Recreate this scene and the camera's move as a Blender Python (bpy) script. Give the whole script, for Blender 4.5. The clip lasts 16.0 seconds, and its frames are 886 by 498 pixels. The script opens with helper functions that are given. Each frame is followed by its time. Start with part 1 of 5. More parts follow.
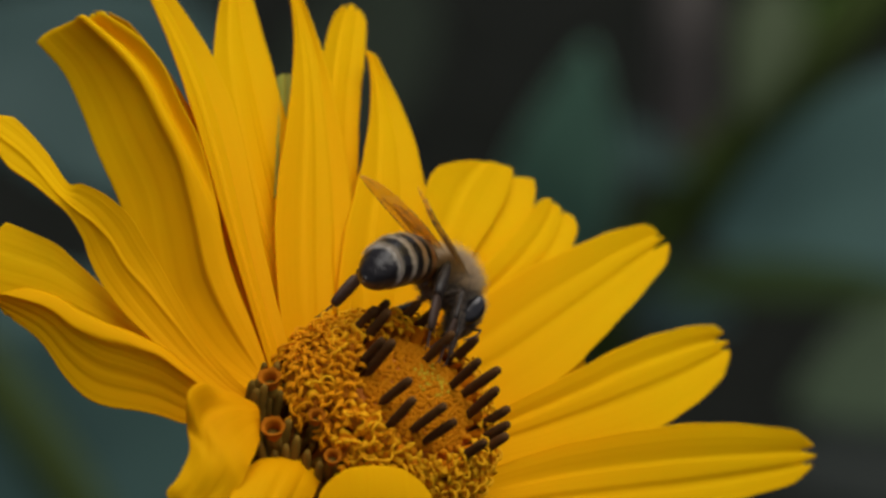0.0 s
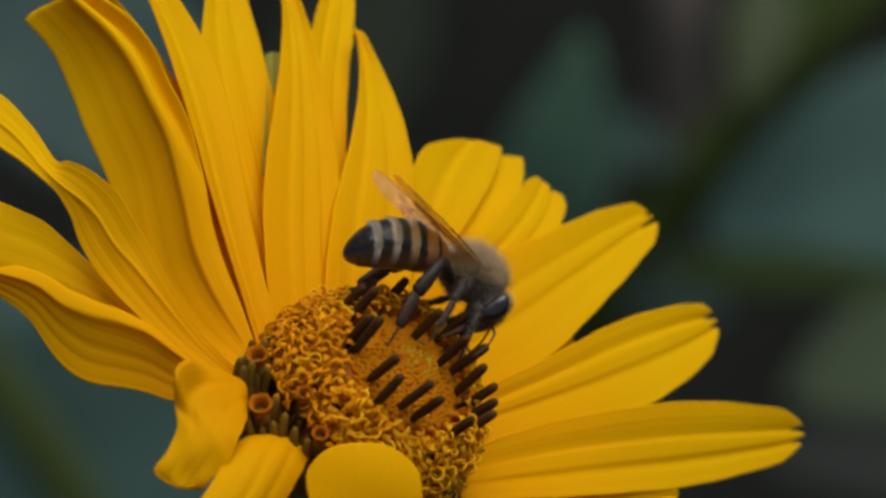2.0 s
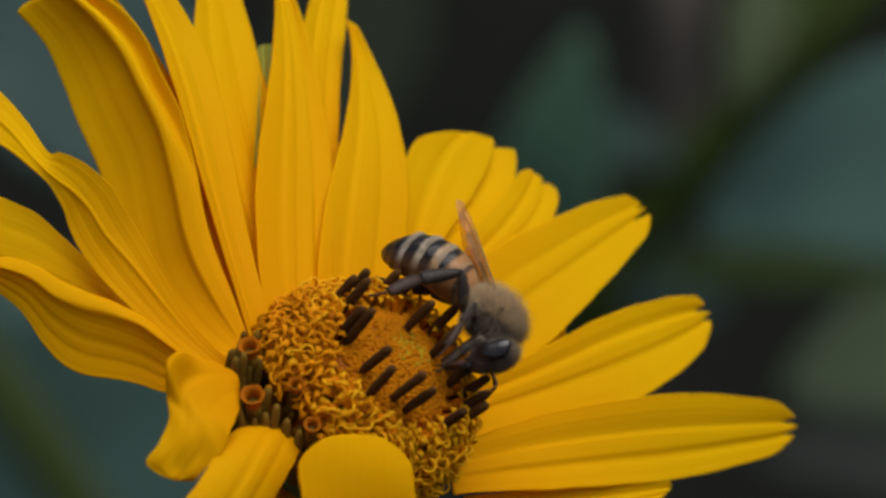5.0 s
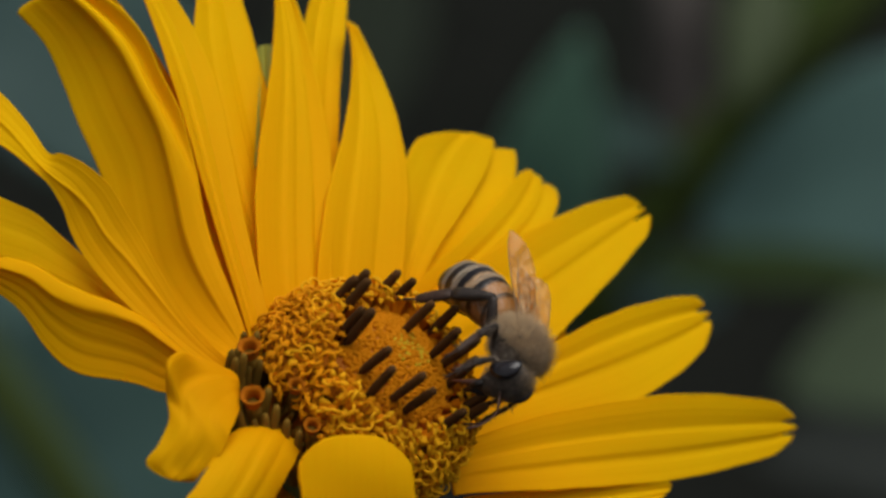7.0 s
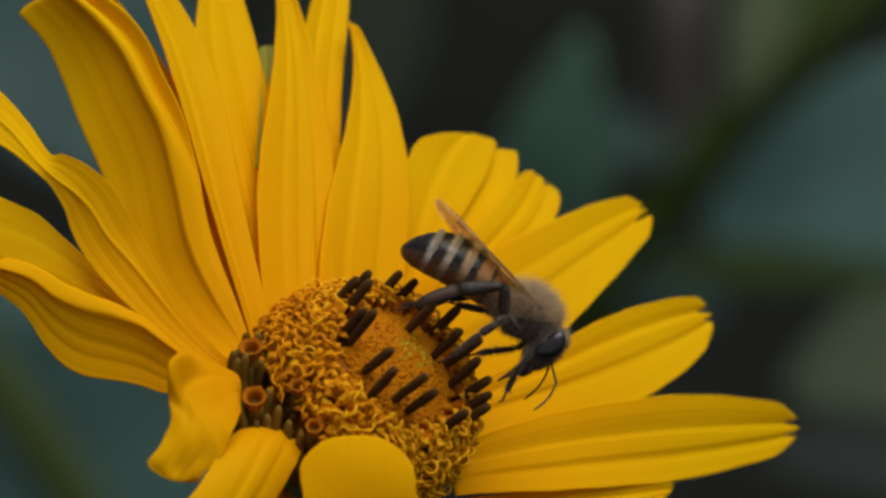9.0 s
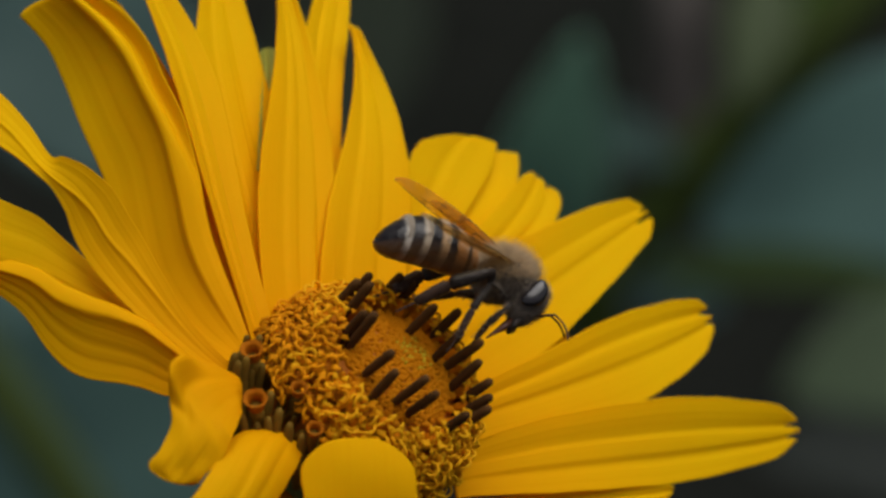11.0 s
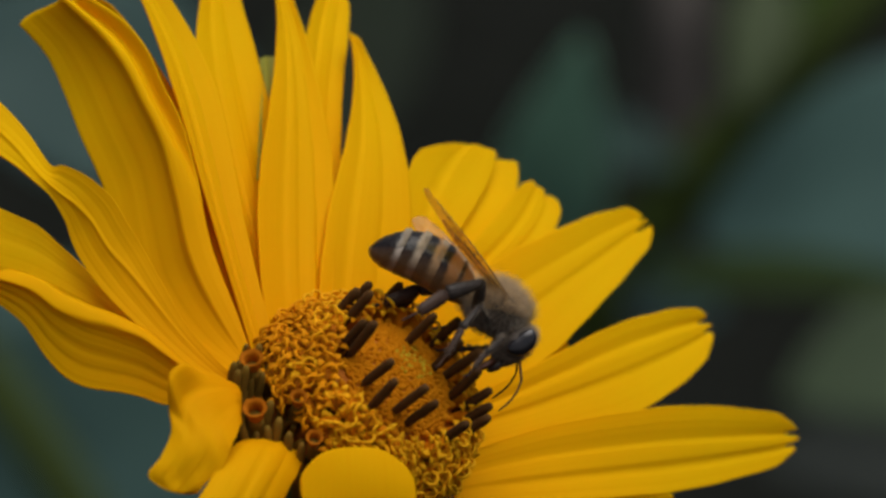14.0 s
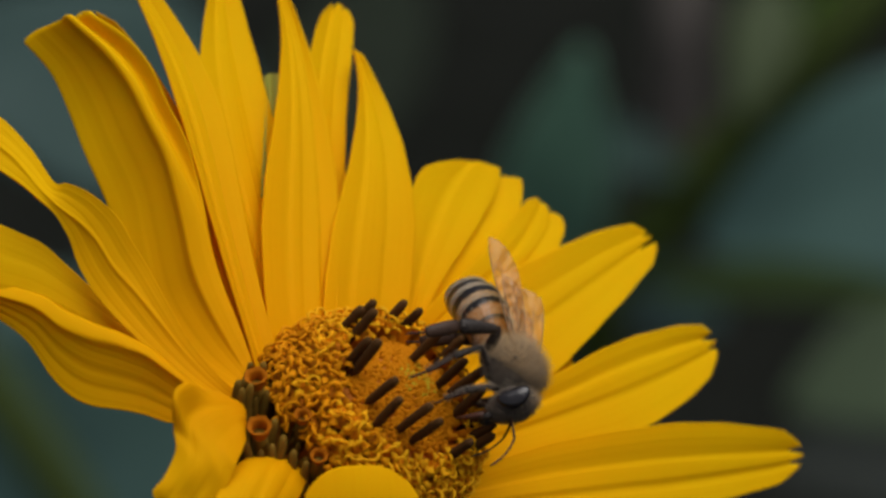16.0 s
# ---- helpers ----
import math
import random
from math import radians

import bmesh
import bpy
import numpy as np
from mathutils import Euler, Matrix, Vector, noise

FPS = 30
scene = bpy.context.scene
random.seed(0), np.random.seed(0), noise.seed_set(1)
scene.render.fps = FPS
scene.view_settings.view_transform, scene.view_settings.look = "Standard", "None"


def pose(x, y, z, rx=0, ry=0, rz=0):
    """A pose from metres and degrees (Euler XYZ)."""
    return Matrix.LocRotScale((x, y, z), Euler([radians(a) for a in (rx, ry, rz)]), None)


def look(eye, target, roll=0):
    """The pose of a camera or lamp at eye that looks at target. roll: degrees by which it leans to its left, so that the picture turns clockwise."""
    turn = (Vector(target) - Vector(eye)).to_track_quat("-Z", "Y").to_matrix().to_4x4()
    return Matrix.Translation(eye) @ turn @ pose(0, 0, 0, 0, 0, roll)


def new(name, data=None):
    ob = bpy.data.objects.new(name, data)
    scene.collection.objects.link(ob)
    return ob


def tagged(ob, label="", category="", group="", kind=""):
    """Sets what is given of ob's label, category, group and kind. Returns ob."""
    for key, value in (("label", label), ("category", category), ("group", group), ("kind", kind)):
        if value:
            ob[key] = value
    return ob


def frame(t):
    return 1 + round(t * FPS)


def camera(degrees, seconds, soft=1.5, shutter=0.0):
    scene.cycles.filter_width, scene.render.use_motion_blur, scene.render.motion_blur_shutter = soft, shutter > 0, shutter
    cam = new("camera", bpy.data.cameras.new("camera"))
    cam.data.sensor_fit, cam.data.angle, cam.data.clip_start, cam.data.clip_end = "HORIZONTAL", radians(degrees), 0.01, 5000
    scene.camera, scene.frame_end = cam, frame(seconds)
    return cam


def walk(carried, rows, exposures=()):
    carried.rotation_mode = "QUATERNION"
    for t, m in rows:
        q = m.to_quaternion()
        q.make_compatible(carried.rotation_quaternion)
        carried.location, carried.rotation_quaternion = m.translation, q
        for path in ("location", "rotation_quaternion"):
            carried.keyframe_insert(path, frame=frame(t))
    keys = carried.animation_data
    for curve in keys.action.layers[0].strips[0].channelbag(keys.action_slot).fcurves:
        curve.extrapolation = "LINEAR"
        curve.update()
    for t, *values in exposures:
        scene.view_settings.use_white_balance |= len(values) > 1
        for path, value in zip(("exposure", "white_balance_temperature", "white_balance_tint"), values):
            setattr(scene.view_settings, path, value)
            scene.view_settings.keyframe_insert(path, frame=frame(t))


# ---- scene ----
# The flower head is about 0.62 m above the soil, tilted towards the light; HEAD is a frame of millimetres
# on it (u right, v up, w towards the viewer), seen 30 degrees from above by a long lens.
MM = 0.001
HEAD = pose(0, 0, 0.62, 60, 0, 0)
DIST = 0.326


def V(u, v, w):
    """A place on the flower head's frame, in millimetres, as a place in the world."""
    return HEAD @ Vector((u * MM, v * MM, w * MM))


cam = camera(10.0, 16.0, soft=2.8)
cam.data.dof.use_dof = True
cam.data.dof.focus_distance = DIST - 0.001
cam.data.dof.aperture_fstop = 40.0


def eye(dx, dy, pitch, yaw):
    """The camera near its rest, moved by millimetres and turned by degrees."""
    return HEAD @ pose(dx * MM, dy * MM, DIST, pitch, yaw, 0)


walk(cam, [
    (0, eye(-1.004, 1.529, 0.0740, 0.0486)),
    (0.5, eye(-0.916, 1.288, 0.0624, 0.0443)),
    (1, eye(-0.699, 0.916, 0.0443, 0.0338)),
    (1.5, eye(-0.328, 0.763, 0.0369, 0.0159)),
    (2, eye(-0.394, 0.391, 0.0189, 0.0191)),
    (2.5, eye(-0.218, 0.525, 0.0254, 0.0106)),
    (3, eye(-0.174, 0.260, 0.0126, 0.0084)),
    (3.5, eye(-0.000, 0.174, 0.0084, 0.0000)),
    (4, eye(-0.000, 0.044, 0.0021, 0.0000)),
    (6.5, eye(-0.000, -0.046, -0.0022, 0.0000)),
    (7, eye(-0.000, 0.000, 0.0000, 0.0000)),
    (7.5, eye(-0.043, 0.174, 0.0084, 0.0021)),
    (8, eye(-0.043, -0.044, -0.0021, 0.0021)),
    (8.5, eye(-0.000, 0.153, 0.0074, 0.0000)),
    (9, eye(-0.087, 0.043, 0.0021, 0.0042)),
    (11.5, eye(-0.131, 0.260, 0.0126, 0.0064)),
    (12, eye(-0.131, 0.348, 0.0169, 0.0064)),
    (12.5, eye(-0.086, 0.284, 0.0137, 0.0041)),
    (13, eye(-0.131, 0.479, 0.0232, 0.0064)),
    (13.5, eye(-0.066, 0.613, 0.0297, 0.0032)),
    (14, eye(-0.110, 0.612, 0.0296, 0.0053)),
    (14.5, eye(-0.174, 0.916, 0.0443, 0.0084)),
    (15, eye(-0.153, 1.114, 0.0539, 0.0074)),
    (15.5, eye(-0.174, 1.245, 0.0603, 0.0084)),
    (16, eye(-0.327, 1.507, 0.0730, 0.0158)),
])

# ---- light: a bright overcast sky, with a broad weak sun behind the cloud ----
SUN_EL, SUN_AZ = radians(75), radians(80)
world = bpy.data.worlds.new("overcast_sky")
scene.world = world
world.use_nodes = True
wn = world.node_tree.nodes
sky = wn.new("ShaderNodeTexSky")
sky.sky_type, sky.sun_disc = "NISHITA", False
sky.sun_elevation, sky.sun_rotation = SUN_EL, SUN_AZ
sky.air_density, sky.dust_density = 1.0, 4.0
wn["Background"].inputs["Strength"].default_value = 0.075
cloud = wn.new("ShaderNodeHueSaturation")
cloud.inputs["Saturation"].default_value = 0.35
world.node_tree.links.new(sky.outputs["Color"], cloud.inputs["Color"])
world.node_tree.links.new(cloud.outputs["Color"], wn["Background"].inputs["Color"])
sun = new("sun", bpy.data.lights.new("sun", "SUN"))
sun.data.energy, sun.data.angle, sun.data.color = 2.3, radians(60), (1.0, 0.96, 0.9)
sun.matrix_world = look((0.30, 0.05, 1.9), (0, 0, 0.62))
scene.view_settings.exposure = -0.08


# ---- materials ----
def material(name, color, rough=0.6, color2=None, scale=900, detail=4, bump=0.0, bump_scale=None,
             metal=0.0, spec=0.4, translucent=0.0, glow=None, coat=0.0, stripes=None, random_tint=0.0, foot=None):
    """A principled surface whose colour wanders between color and color2, with fine relief.
    stripes: (across, along) scales of a grain that follows the piece's UV; foot: the pigment at a petal's base;
    glow: the colour of light that has passed through."""
    m = bpy.data.materials.new(name)
    m.use_nodes = True
    n, l = m.node_tree.nodes, m.node_tree.links
    b, out = n["Principled BSDF"], n["Material Output"]
    b.inputs["Roughness"].default_value = rough
    b.inputs["Metallic"].default_value = metal
    b.inputs["Specular IOR Level"].default_value = spec
    b.inputs["Coat Weight"].default_value = coat
    tc = n.new("ShaderNodeTexCoord")
    tex = n.new("ShaderNodeTexNoise")
    tex.inputs["Detail"].default_value = detail
    mapping = n.new("ShaderNodeMapping")
    if stripes:
        l.new(tc.outputs["UV"], mapping.inputs["Vector"])
        mapping.inputs["Scale"].default_value = (stripes[0], stripes[1], 1)
        tex.inputs["Scale"].default_value = 1.0
    else:
        l.new(tc.outputs["Object"], mapping.inputs["Vector"])
        tex.inputs["Scale"].default_value = scale
    l.new(mapping.outputs["Vector"], tex.inputs["Vector"])
    big = n.new("ShaderNodeTexNoise")
    big.inputs["Scale"].default_value = scale * 0.12 if not stripes else 120
    l.new(tc.outputs["Object"], big.inputs["Vector"])
    both = n.new("ShaderNodeMath")
    both.operation = "ADD"
    l.new(tex.outputs["Fac"], both.inputs[0])
    l.new(big.outputs["Fac"], both.inputs[1])
    ramp = n.new("ShaderNodeValToRGB")
    ramp.color_ramp.elements[0].position, ramp.color_ramp.elements[1].position = 0.35, 0.65
    c2 = color2 or tuple(c * 0.8 for c in color)
    ramp.color_ramp.elements[0].color = (*c2, 1)
    ramp.color_ramp.elements[1].color = (*color, 1)
    half = n.new("ShaderNodeMath")
    half.operation = "MULTIPLY"
    half.inputs[1].default_value = 0.5
    l.new(both.outputs[0], half.inputs[0])
    l.new(half.outputs[0], ramp.inputs["Fac"])
    col = ramp.outputs["Color"]
    if foot:
        xyz = n.new("ShaderNodeSeparateXYZ")
        l.new(tc.outputs["UV"], xyz.inputs[0])
        fade = n.new("ShaderNodeMapRange")
        fade.inputs["From Max"].default_value = 0.75
        l.new(xyz.outputs["Y"], fade.inputs["Value"])
        blend = n.new("ShaderNodeMix")
        blend.data_type = "RGBA"
        blend.inputs[6].default_value = (*foot, 1)
        l.new(fade.outputs["Result"], blend.inputs[0])
        l.new(col, blend.inputs[7])
        col = blend.outputs[2]
    if random_tint:
        info = n.new("ShaderNodeObjectInfo")
        hsv = n.new("ShaderNodeHueSaturation")
        amount = n.new("ShaderNodeMapRange")
        amount.inputs["To Min"].default_value = 1 - random_tint
        amount.inputs["To Max"].default_value = 1 + random_tint
        l.new(info.outputs["Random"], amount.inputs["Value"])
        l.new(amount.outputs["Result"], hsv.inputs["Value"])
        l.new(col, hsv.inputs["Color"])
        col = hsv.outputs["Color"]
    l.new(col, b.inputs["Base Color"])
    if bump:
        bn = n.new("ShaderNodeBump")
        bn.inputs["Strength"].default_value = bump
        bn.inputs["Distance"].default_value = 0.0002 if not bump_scale else bump_scale
        l.new(tex.outputs["Fac"], bn.inputs["Height"])
        l.new(bn.outputs["Normal"], b.inputs["Normal"])
    if translucent:
        tr = n.new("ShaderNodeBsdfTranslucent")
        mix = n.new("ShaderNodeMixShader")
        mix.inputs["Fac"].default_value = translucent
        if glow:
            tr.inputs["Color"].default_value = (*glow, 1)
        else:
            l.new(col, tr.inputs["Color"])
        l.new(b.outputs[0], mix.inputs[1])
        l.new(tr.outputs[0], mix.inputs[2])
        l.new(mix.outputs[0], out.inputs["Surface"])
    return m


PETAL = material("petal_yellow", (0.92, 0.60, 0.002), 0.6, (0.88, 0.52, 0.0015), stripes=(26, 1.2), bump=0.35,
                 bump_scale=0.00006, translucent=0.36, glow=(0.88, 0.375, 0.001), spec=0.03, random_tint=0.03, foot=(0.865, 0.395, 0.001))
# PETAL with less green: warmer light on the lower left petals, put into colour.
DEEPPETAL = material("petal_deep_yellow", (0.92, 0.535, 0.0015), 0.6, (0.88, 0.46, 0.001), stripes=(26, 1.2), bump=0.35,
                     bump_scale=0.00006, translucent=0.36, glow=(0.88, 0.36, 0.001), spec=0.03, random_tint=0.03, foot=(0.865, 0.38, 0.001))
GREENPETAL = material("young_petal", (0.45, 0.45, 0.05), 0.6, (0.3, 0.36, 0.05), stripes=(20, 2), translucent=0.2)
DISC = material("disc_receptacle", (0.60, 0.19, 0.003), 0.7, (0.46, 0.12, 0.003), 500, bump=0.4)
BUD = material("bud_orange", (0.74, 0.295, 0.005), 0.7, (0.64, 0.215, 0.004), 260, random_tint=0.06, bump=0.1, spec=0.06, translucent=0.3)
BUDGREEN = material("bud_green", (0.58, 0.46, 0.028), 0.7, (0.62, 0.38, 0.014), 900, random_tint=0.12, spec=0.08, translucent=0.15)
FLORET = material("floret_orange", (0.74, 0.25, 0.002), 0.7, (0.60, 0.16, 0.002), 700, random_tint=0.10, translucent=0.15, spec=0.06)
STYLE = material("style_yellow", (0.96, 0.55, 0.012), 0.6, (0.88, 0.42, 0.006), 900, random_tint=0.08, translucent=0.28, spec=0.08)
DULLSTYLE = material("style_orange", (0.80, 0.34, 0.004), 0.6, (0.66, 0.23, 0.003), 900, random_tint=0.10, translucent=0.15, spec=0.06)
TUBE = material("floret_tube_green", (0.165, 0.110, 0.012), 0.75, (0.160, 0.072, 0.010), 700, random_tint=0.3, spec=0.1)
SPENT = material("floret_spent", (0.46, 0.145, 0.004), 0.75, (0.32, 0.085, 0.003), 700, random_tint=0.1, translucent=0.1, spec=0.06)
ANTHER = material("anther_brown", (0.105, 0.048, 0.014), 0.8, (0.066, 0.030, 0.009), 1500, bump=0.3, random_tint=0.25, spec=0.1)
STEM = material("stem_green", (0.07, 0.11, 0.025), 0.6, (0.045, 0.075, 0.02), 200, bump=0.3)


# ---- mesh tools ----
def part(name, bm, mat, parent=None, label="", smooth=True):
    """Links a bmesh as one mesh object, under a thing or a part."""
    me = bpy.data.meshes.new(name)
    bm.to_mesh(me)
    bm.free()
    for m in (mat if isinstance(mat, (list, tuple)) else [mat]):
        me.materials.append(m)
    if smooth:
        me.shade_smooth()
    ob = new(name, me)
    if parent:
        ob.parent = parent
    if label:
        tagged(ob, label)
    return ob


def share(name, me, parent, m):
    """An object of its own on a mesh that alike pieces share."""
    ob = new(name, me)
    ob.parent = parent
    ob.matrix_basis = m
    return ob


def curve4(p, s):
    """The smooth line through four places at s = 0, 1/3, 2/3, 1, or a rounded one through more at even steps."""
    if len(p) != 4:
        x = s * (len(p) - 1)
        i = max(0, min(len(p) - 2, math.floor(x)))
        x -= i
        b, c = p[i], p[i + 1]
        a = p[i - 1] if i else b * 2 - c
        d = p[i + 2] if i + 2 < len(p) else c * 2 - b
        return b + ((c - a) * x + (a * 2 - b * 5 + c * 4 - d) * (x * x) + (b * 3 - a - c * 3 + d) * (x * x * x)) * 0.5
    a, b, c, d = p
    return (a * (-4.5 * (s - 1 / 3) * (s - 2 / 3) * (s - 1)) + b * (13.5 * s * (s - 2 / 3) * (s - 1))
            + c * (-13.5 * s * (s - 1 / 3) * (s - 1)) + d * (4.5 * s * (s - 1 / 3) * (s - 2 / 3)))


def sheet(bm, rows, thick, mat=0):
    """A thin closed sheet over a grid of (place, normal), with the given thickness and UV across and along."""
    uv = bm.loops.layers.uv.verify()
    ni, nj = len(rows), len(rows[0])
    top = [[bm.verts.new(p + n * thick / 2) for p, n in r] for r in rows]
    low = [[bm.verts.new(p - n * thick / 2) for p, n in r] for r in rows]

    def face(vs, us):
        f = bm.faces.new(vs)
        f.material_index = mat
        for lo, q in zip(f.loops, us):
            lo[uv].uv = q
    for i in range(ni - 1):
        for j in range(nj - 1):
            q = [(j / (nj - 1), i / (ni - 1)), ((j + 1) / (nj - 1), i / (ni - 1)),
                 ((j + 1) / (nj - 1), (i + 1) / (ni - 1)), (j / (nj - 1), (i + 1) / (ni - 1))]
            face([top[i][j], top[i][j + 1], top[i + 1][j + 1], top[i + 1][j]], q)
            face([low[i][j], low[i + 1][j], low[i + 1][j + 1], low[i][j + 1]], [q[0], q[3], q[2], q[1]])
    edge = ([(0, j) for j in range(nj)] + [(i, nj - 1) for i in range(1, ni)]
            + [(ni - 1, j) for j in range(nj - 2, -1, -1)] + [(i, 0) for i in range(ni - 2, 0, -1)])
    for a, b in zip(edge, edge[1:] + edge[:1]):
        q = [(a[1] / (nj - 1), a[0] / (ni - 1)), (b[1] / (nj - 1), b[0] / (ni - 1))]
        face([top[a[0]][a[1]], low[a[0]][a[1]], low[b[0]][b[1]], top[b[0]][b[1]]], [q[0], q[0], q[1], q[1]])


def lathe(bm, line, radii, sides=8, mat=0, cap=True):
    """A tube of changing radius along a line of places."""
    rings = []
    side = None
    for i, (p, r) in enumerate(zip(line, radii)):
        t = (line[min(i + 1, len(line) - 1)] - line[max(i - 1, 0)]).normalized()
        if side is None:
            side = t.orthogonal().normalized()
        side = (side - t * side.dot(t)).normalized()
        up = t.cross(side)
        rings.append([bm.verts.new(p + (side * math.cos(a) + up * math.sin(a)) * r)
                      for a in (2 * math.pi * j / sides for j in range(sides))])
    for a, b in zip(rings, rings[1:]):
        for j in range(sides):
            bm.faces.new([a[j], a[(j + 1) % sides], b[(j + 1) % sides], b[j]]).material_index = mat
    if cap:
        bm.faces.new(rings[0][::-1]).material_index = mat
        bm.faces.new(rings[-1]).material_index = mat
    return rings


def frame_on(p, z, turn=0.0, size=1.0):
    """A pose at p whose z runs along z."""
    q = Vector(z).to_track_quat("Z", "Y")
    return Matrix.LocRotScale(p, q @ Euler((0, 0, turn)).to_quaternion(), (size, size, size))


# ---- the flower ----
AXIS = Vector((0.550, 0.500, 0.669))          # the way the flower faces, on its own frame
CENTRE = Vector((-6.08, -10.22, 0.0))   # the middle of the disc's rim, in millimetres
flower = new("flower")
flower.matrix_world = HEAD @ Matrix.Diagonal((MM, MM, MM, 1))
tagged(flower, "yellow daisy-like flower with raised orange disc on a green stem", "flower")


def petal(first, second, cup=0.25, fold=None, teeth=((-0.34, 0.035), (0.30, 0.03)), blunt=0.06, deep=1.0,
          grooves=(-0.36, 0.36), ripple=0.03, mat=PETAL, seed=[0]):
    """One ray petal between two edges, each through places from base to tip, in millimetres on the flower's frame.
    fold(x, s): millimetres by which it is lifted towards its face, x across from -1 to 1 and s along it; teeth: place,
    depth and width of the notches at its end; blunt: how round the end is, on both sides or on each; grooves: the furrows along it and how deep they are;
    ripple: waves along it."""
    seed[0] += 1
    rng = random.Random(seed[0] * 7 + 3)
    first, second = [Vector(p) for p in first], [Vector(p) for p in second]
    nv, nu = 72, 49
    phase, phase2 = rng.uniform(0, 6), rng.uniform(0, 6)
    wander = [rng.uniform(0, 6) for _ in grooves]
    rows = []
    for i in range(nv):
        row = []
        for j in range(nu):
            x = 2 * j / (nu - 1) - 1
            reach = 1 - (blunt if not isinstance(blunt, tuple) else blunt[x > 0]) * abs(x) ** 3
            for c, d, *wide in teeth or ():
                reach -= d * max(0.0, 1 - abs(x - c) / (wide[0] if wide else 0.11)) ** 1.2
            s = i / (nv - 1) * reach
            a, b = curve4(first, s), curve4(second, s)
            t = (curve4(first, s + 0.02) - curve4(first, s - 0.02) + curve4(second, s + 0.02) - curve4(second, s - 0.02)).normalized()
            across = (b - a) / 2
            w = across.length
            n = t.cross(across).normalized()
            lift = cup * (x * x - 0.5)
            if fold:
                lift += fold(x, s)
            for g, q in zip(grooves, wander):
                d = (x - g - 0.03 * math.sin(3 * s + q)) / 0.10
                # a furrow with one steep flank
                lift -= deep * 0.15 * math.exp(-(d * (1.2 if d * g < 0 else 0.5)) ** 2) * min(1, 4 * s + 0.3)
            lift += 0.010 * math.sin(15 * x + phase) + 0.006 * math.sin(37 * x + phase2) + ripple * w * math.sin(6 * s + phase2 + 1.5 * x)
            edge = 1 + 0.012 * math.sin(17 * s + phase) + 0.008 * math.sin(41 * s + phase2)
            row.append(((a + b) / 2 + across * (x * edge) + n * lift, n))
        rows.append(row)
    bm = bmesh.new()
    sheet(bm, rows, 0.16)
    return part("petal", bm, mat, flower)


def step(a, b, v):
    """0 below a, 1 above b, smooth between."""
    q = min(1.0, max(0.0, (v - a) / (b - a)))
    return q * q * (3 - 2 * q)


def rolled(x, s):
    """The tall petal: a bright rolled strip between a face that falls away and a sunken lobe behind the strip."""
    inner = -1.0 + 0.38 * step(0.25, 0.55, s)
    grow = min(1, 4 * s)
    top = -0.44 + 0.16 * step(0.6, 0.95, s)
    inner += 0.14 * step(0.6, 0.95, s)
    if x > top:
        return -grow * (2.7 * ((x - top) / (1 - top)) ** 0.8 + 0.30 * step(top, top + 0.1, x))
    if x > inner:
        return 0.10 * grow * math.sin(math.pi * (x - inner) / (top - inner))
    return -grow * (0.3 + 0.7 * step(0.35, 0.6, s)) * (0.9 * step(0, 0.10, inner - x) - 0.7 * step(0.1, 0.45, inner - x))


def keeled(x, s):
    """The petal with a waist: a flat bright strip beside a keel, and a face that falls away under it."""
    at = -0.35 + 0.35 * step(0.15, 0.42, s) + 0.45 * step(0.45, 0.72, s) * (1 - 0.6 * step(0.74, 0.9, s))
    grow = min(1, 3 * s)
    ridge = 0.12 * math.exp(-((x - at) / 0.07) ** 2)
    if x > at:
        return grow * (ridge - 0.4 * (x - at) / (1 - at))
    return grow * (ridge - 0.25 * (at - x) / (1 + at))


def lipped(x, s):
    """The petal with a curled margin: its first edge rolls back over a rounded lip, most where it runs free."""
    roll = 0.10 + 0.10 * step(0.3, 0.8, s)
    over = max(0.0, -1 + roll * 2 - x) / (roll * 2)
    return -0.75 * over ** 2 * min(1, 3 * s) + 0.12 * math.exp(-((x + 1 - roll * 2) / 0.12) ** 2) - 0.35 * math.sin(math.pi * s) * (x + 1) * (1 - x)


def split(at, drop, side=1):
    """A fold line along a petal, one side of it lying lower and turning up to its edge."""
    def fold(x, s):
        d = (x - at) * side
        return -drop * min(1, 3 * s) * (step(0, 0.09, d) - 0.9 * step(0.1, 0.1 + max(0.3, 1 - abs(at)), d))
    return fold


def puckered(x, s):
    """Soft creases across a twisted petal, and an upper edge that curls over."""
    curl = 1.2 * step(0.15, 0.3, s) * (1 - step(0.40, 0.52, s)) * step(0.35, 1.0, -x)
    return 0.08 * math.sin(13 * s + 3.2 * x) * step(0.1, 0.4, s) + 0.035 * math.sin(29 * s - 4 * x) + curl


petal([(0.6, -16.0, -1.1), (8.1, -15.9, -8.4), (16.3, -15.5, -16.4), (24.5, -13.5, -24.2)],
      [(0.6, -12.8, -3.5), (8.1, -10.7, -10.8), (16.7, -9.9, -18.0), (24.5, -11.0, -24.1)],
      deep=1.1, grooves=(-0.34, 0.22), teeth=((-0.30, 0.045, 0.2), (0.24, 0.05, 0.22)), blunt=0.075)
petal([(1.3, -17.9, -2.4), (6.2, -18.1, -6.2), (11.1, -17.6, -10.6), (15.0, -16.7, -14.5)],
      [(1.3, -16.2, -3.7), (6.2, -16.0, -7.8), (11.2, -15.8, -12.0), (15.7, -15.7, -15.8)])
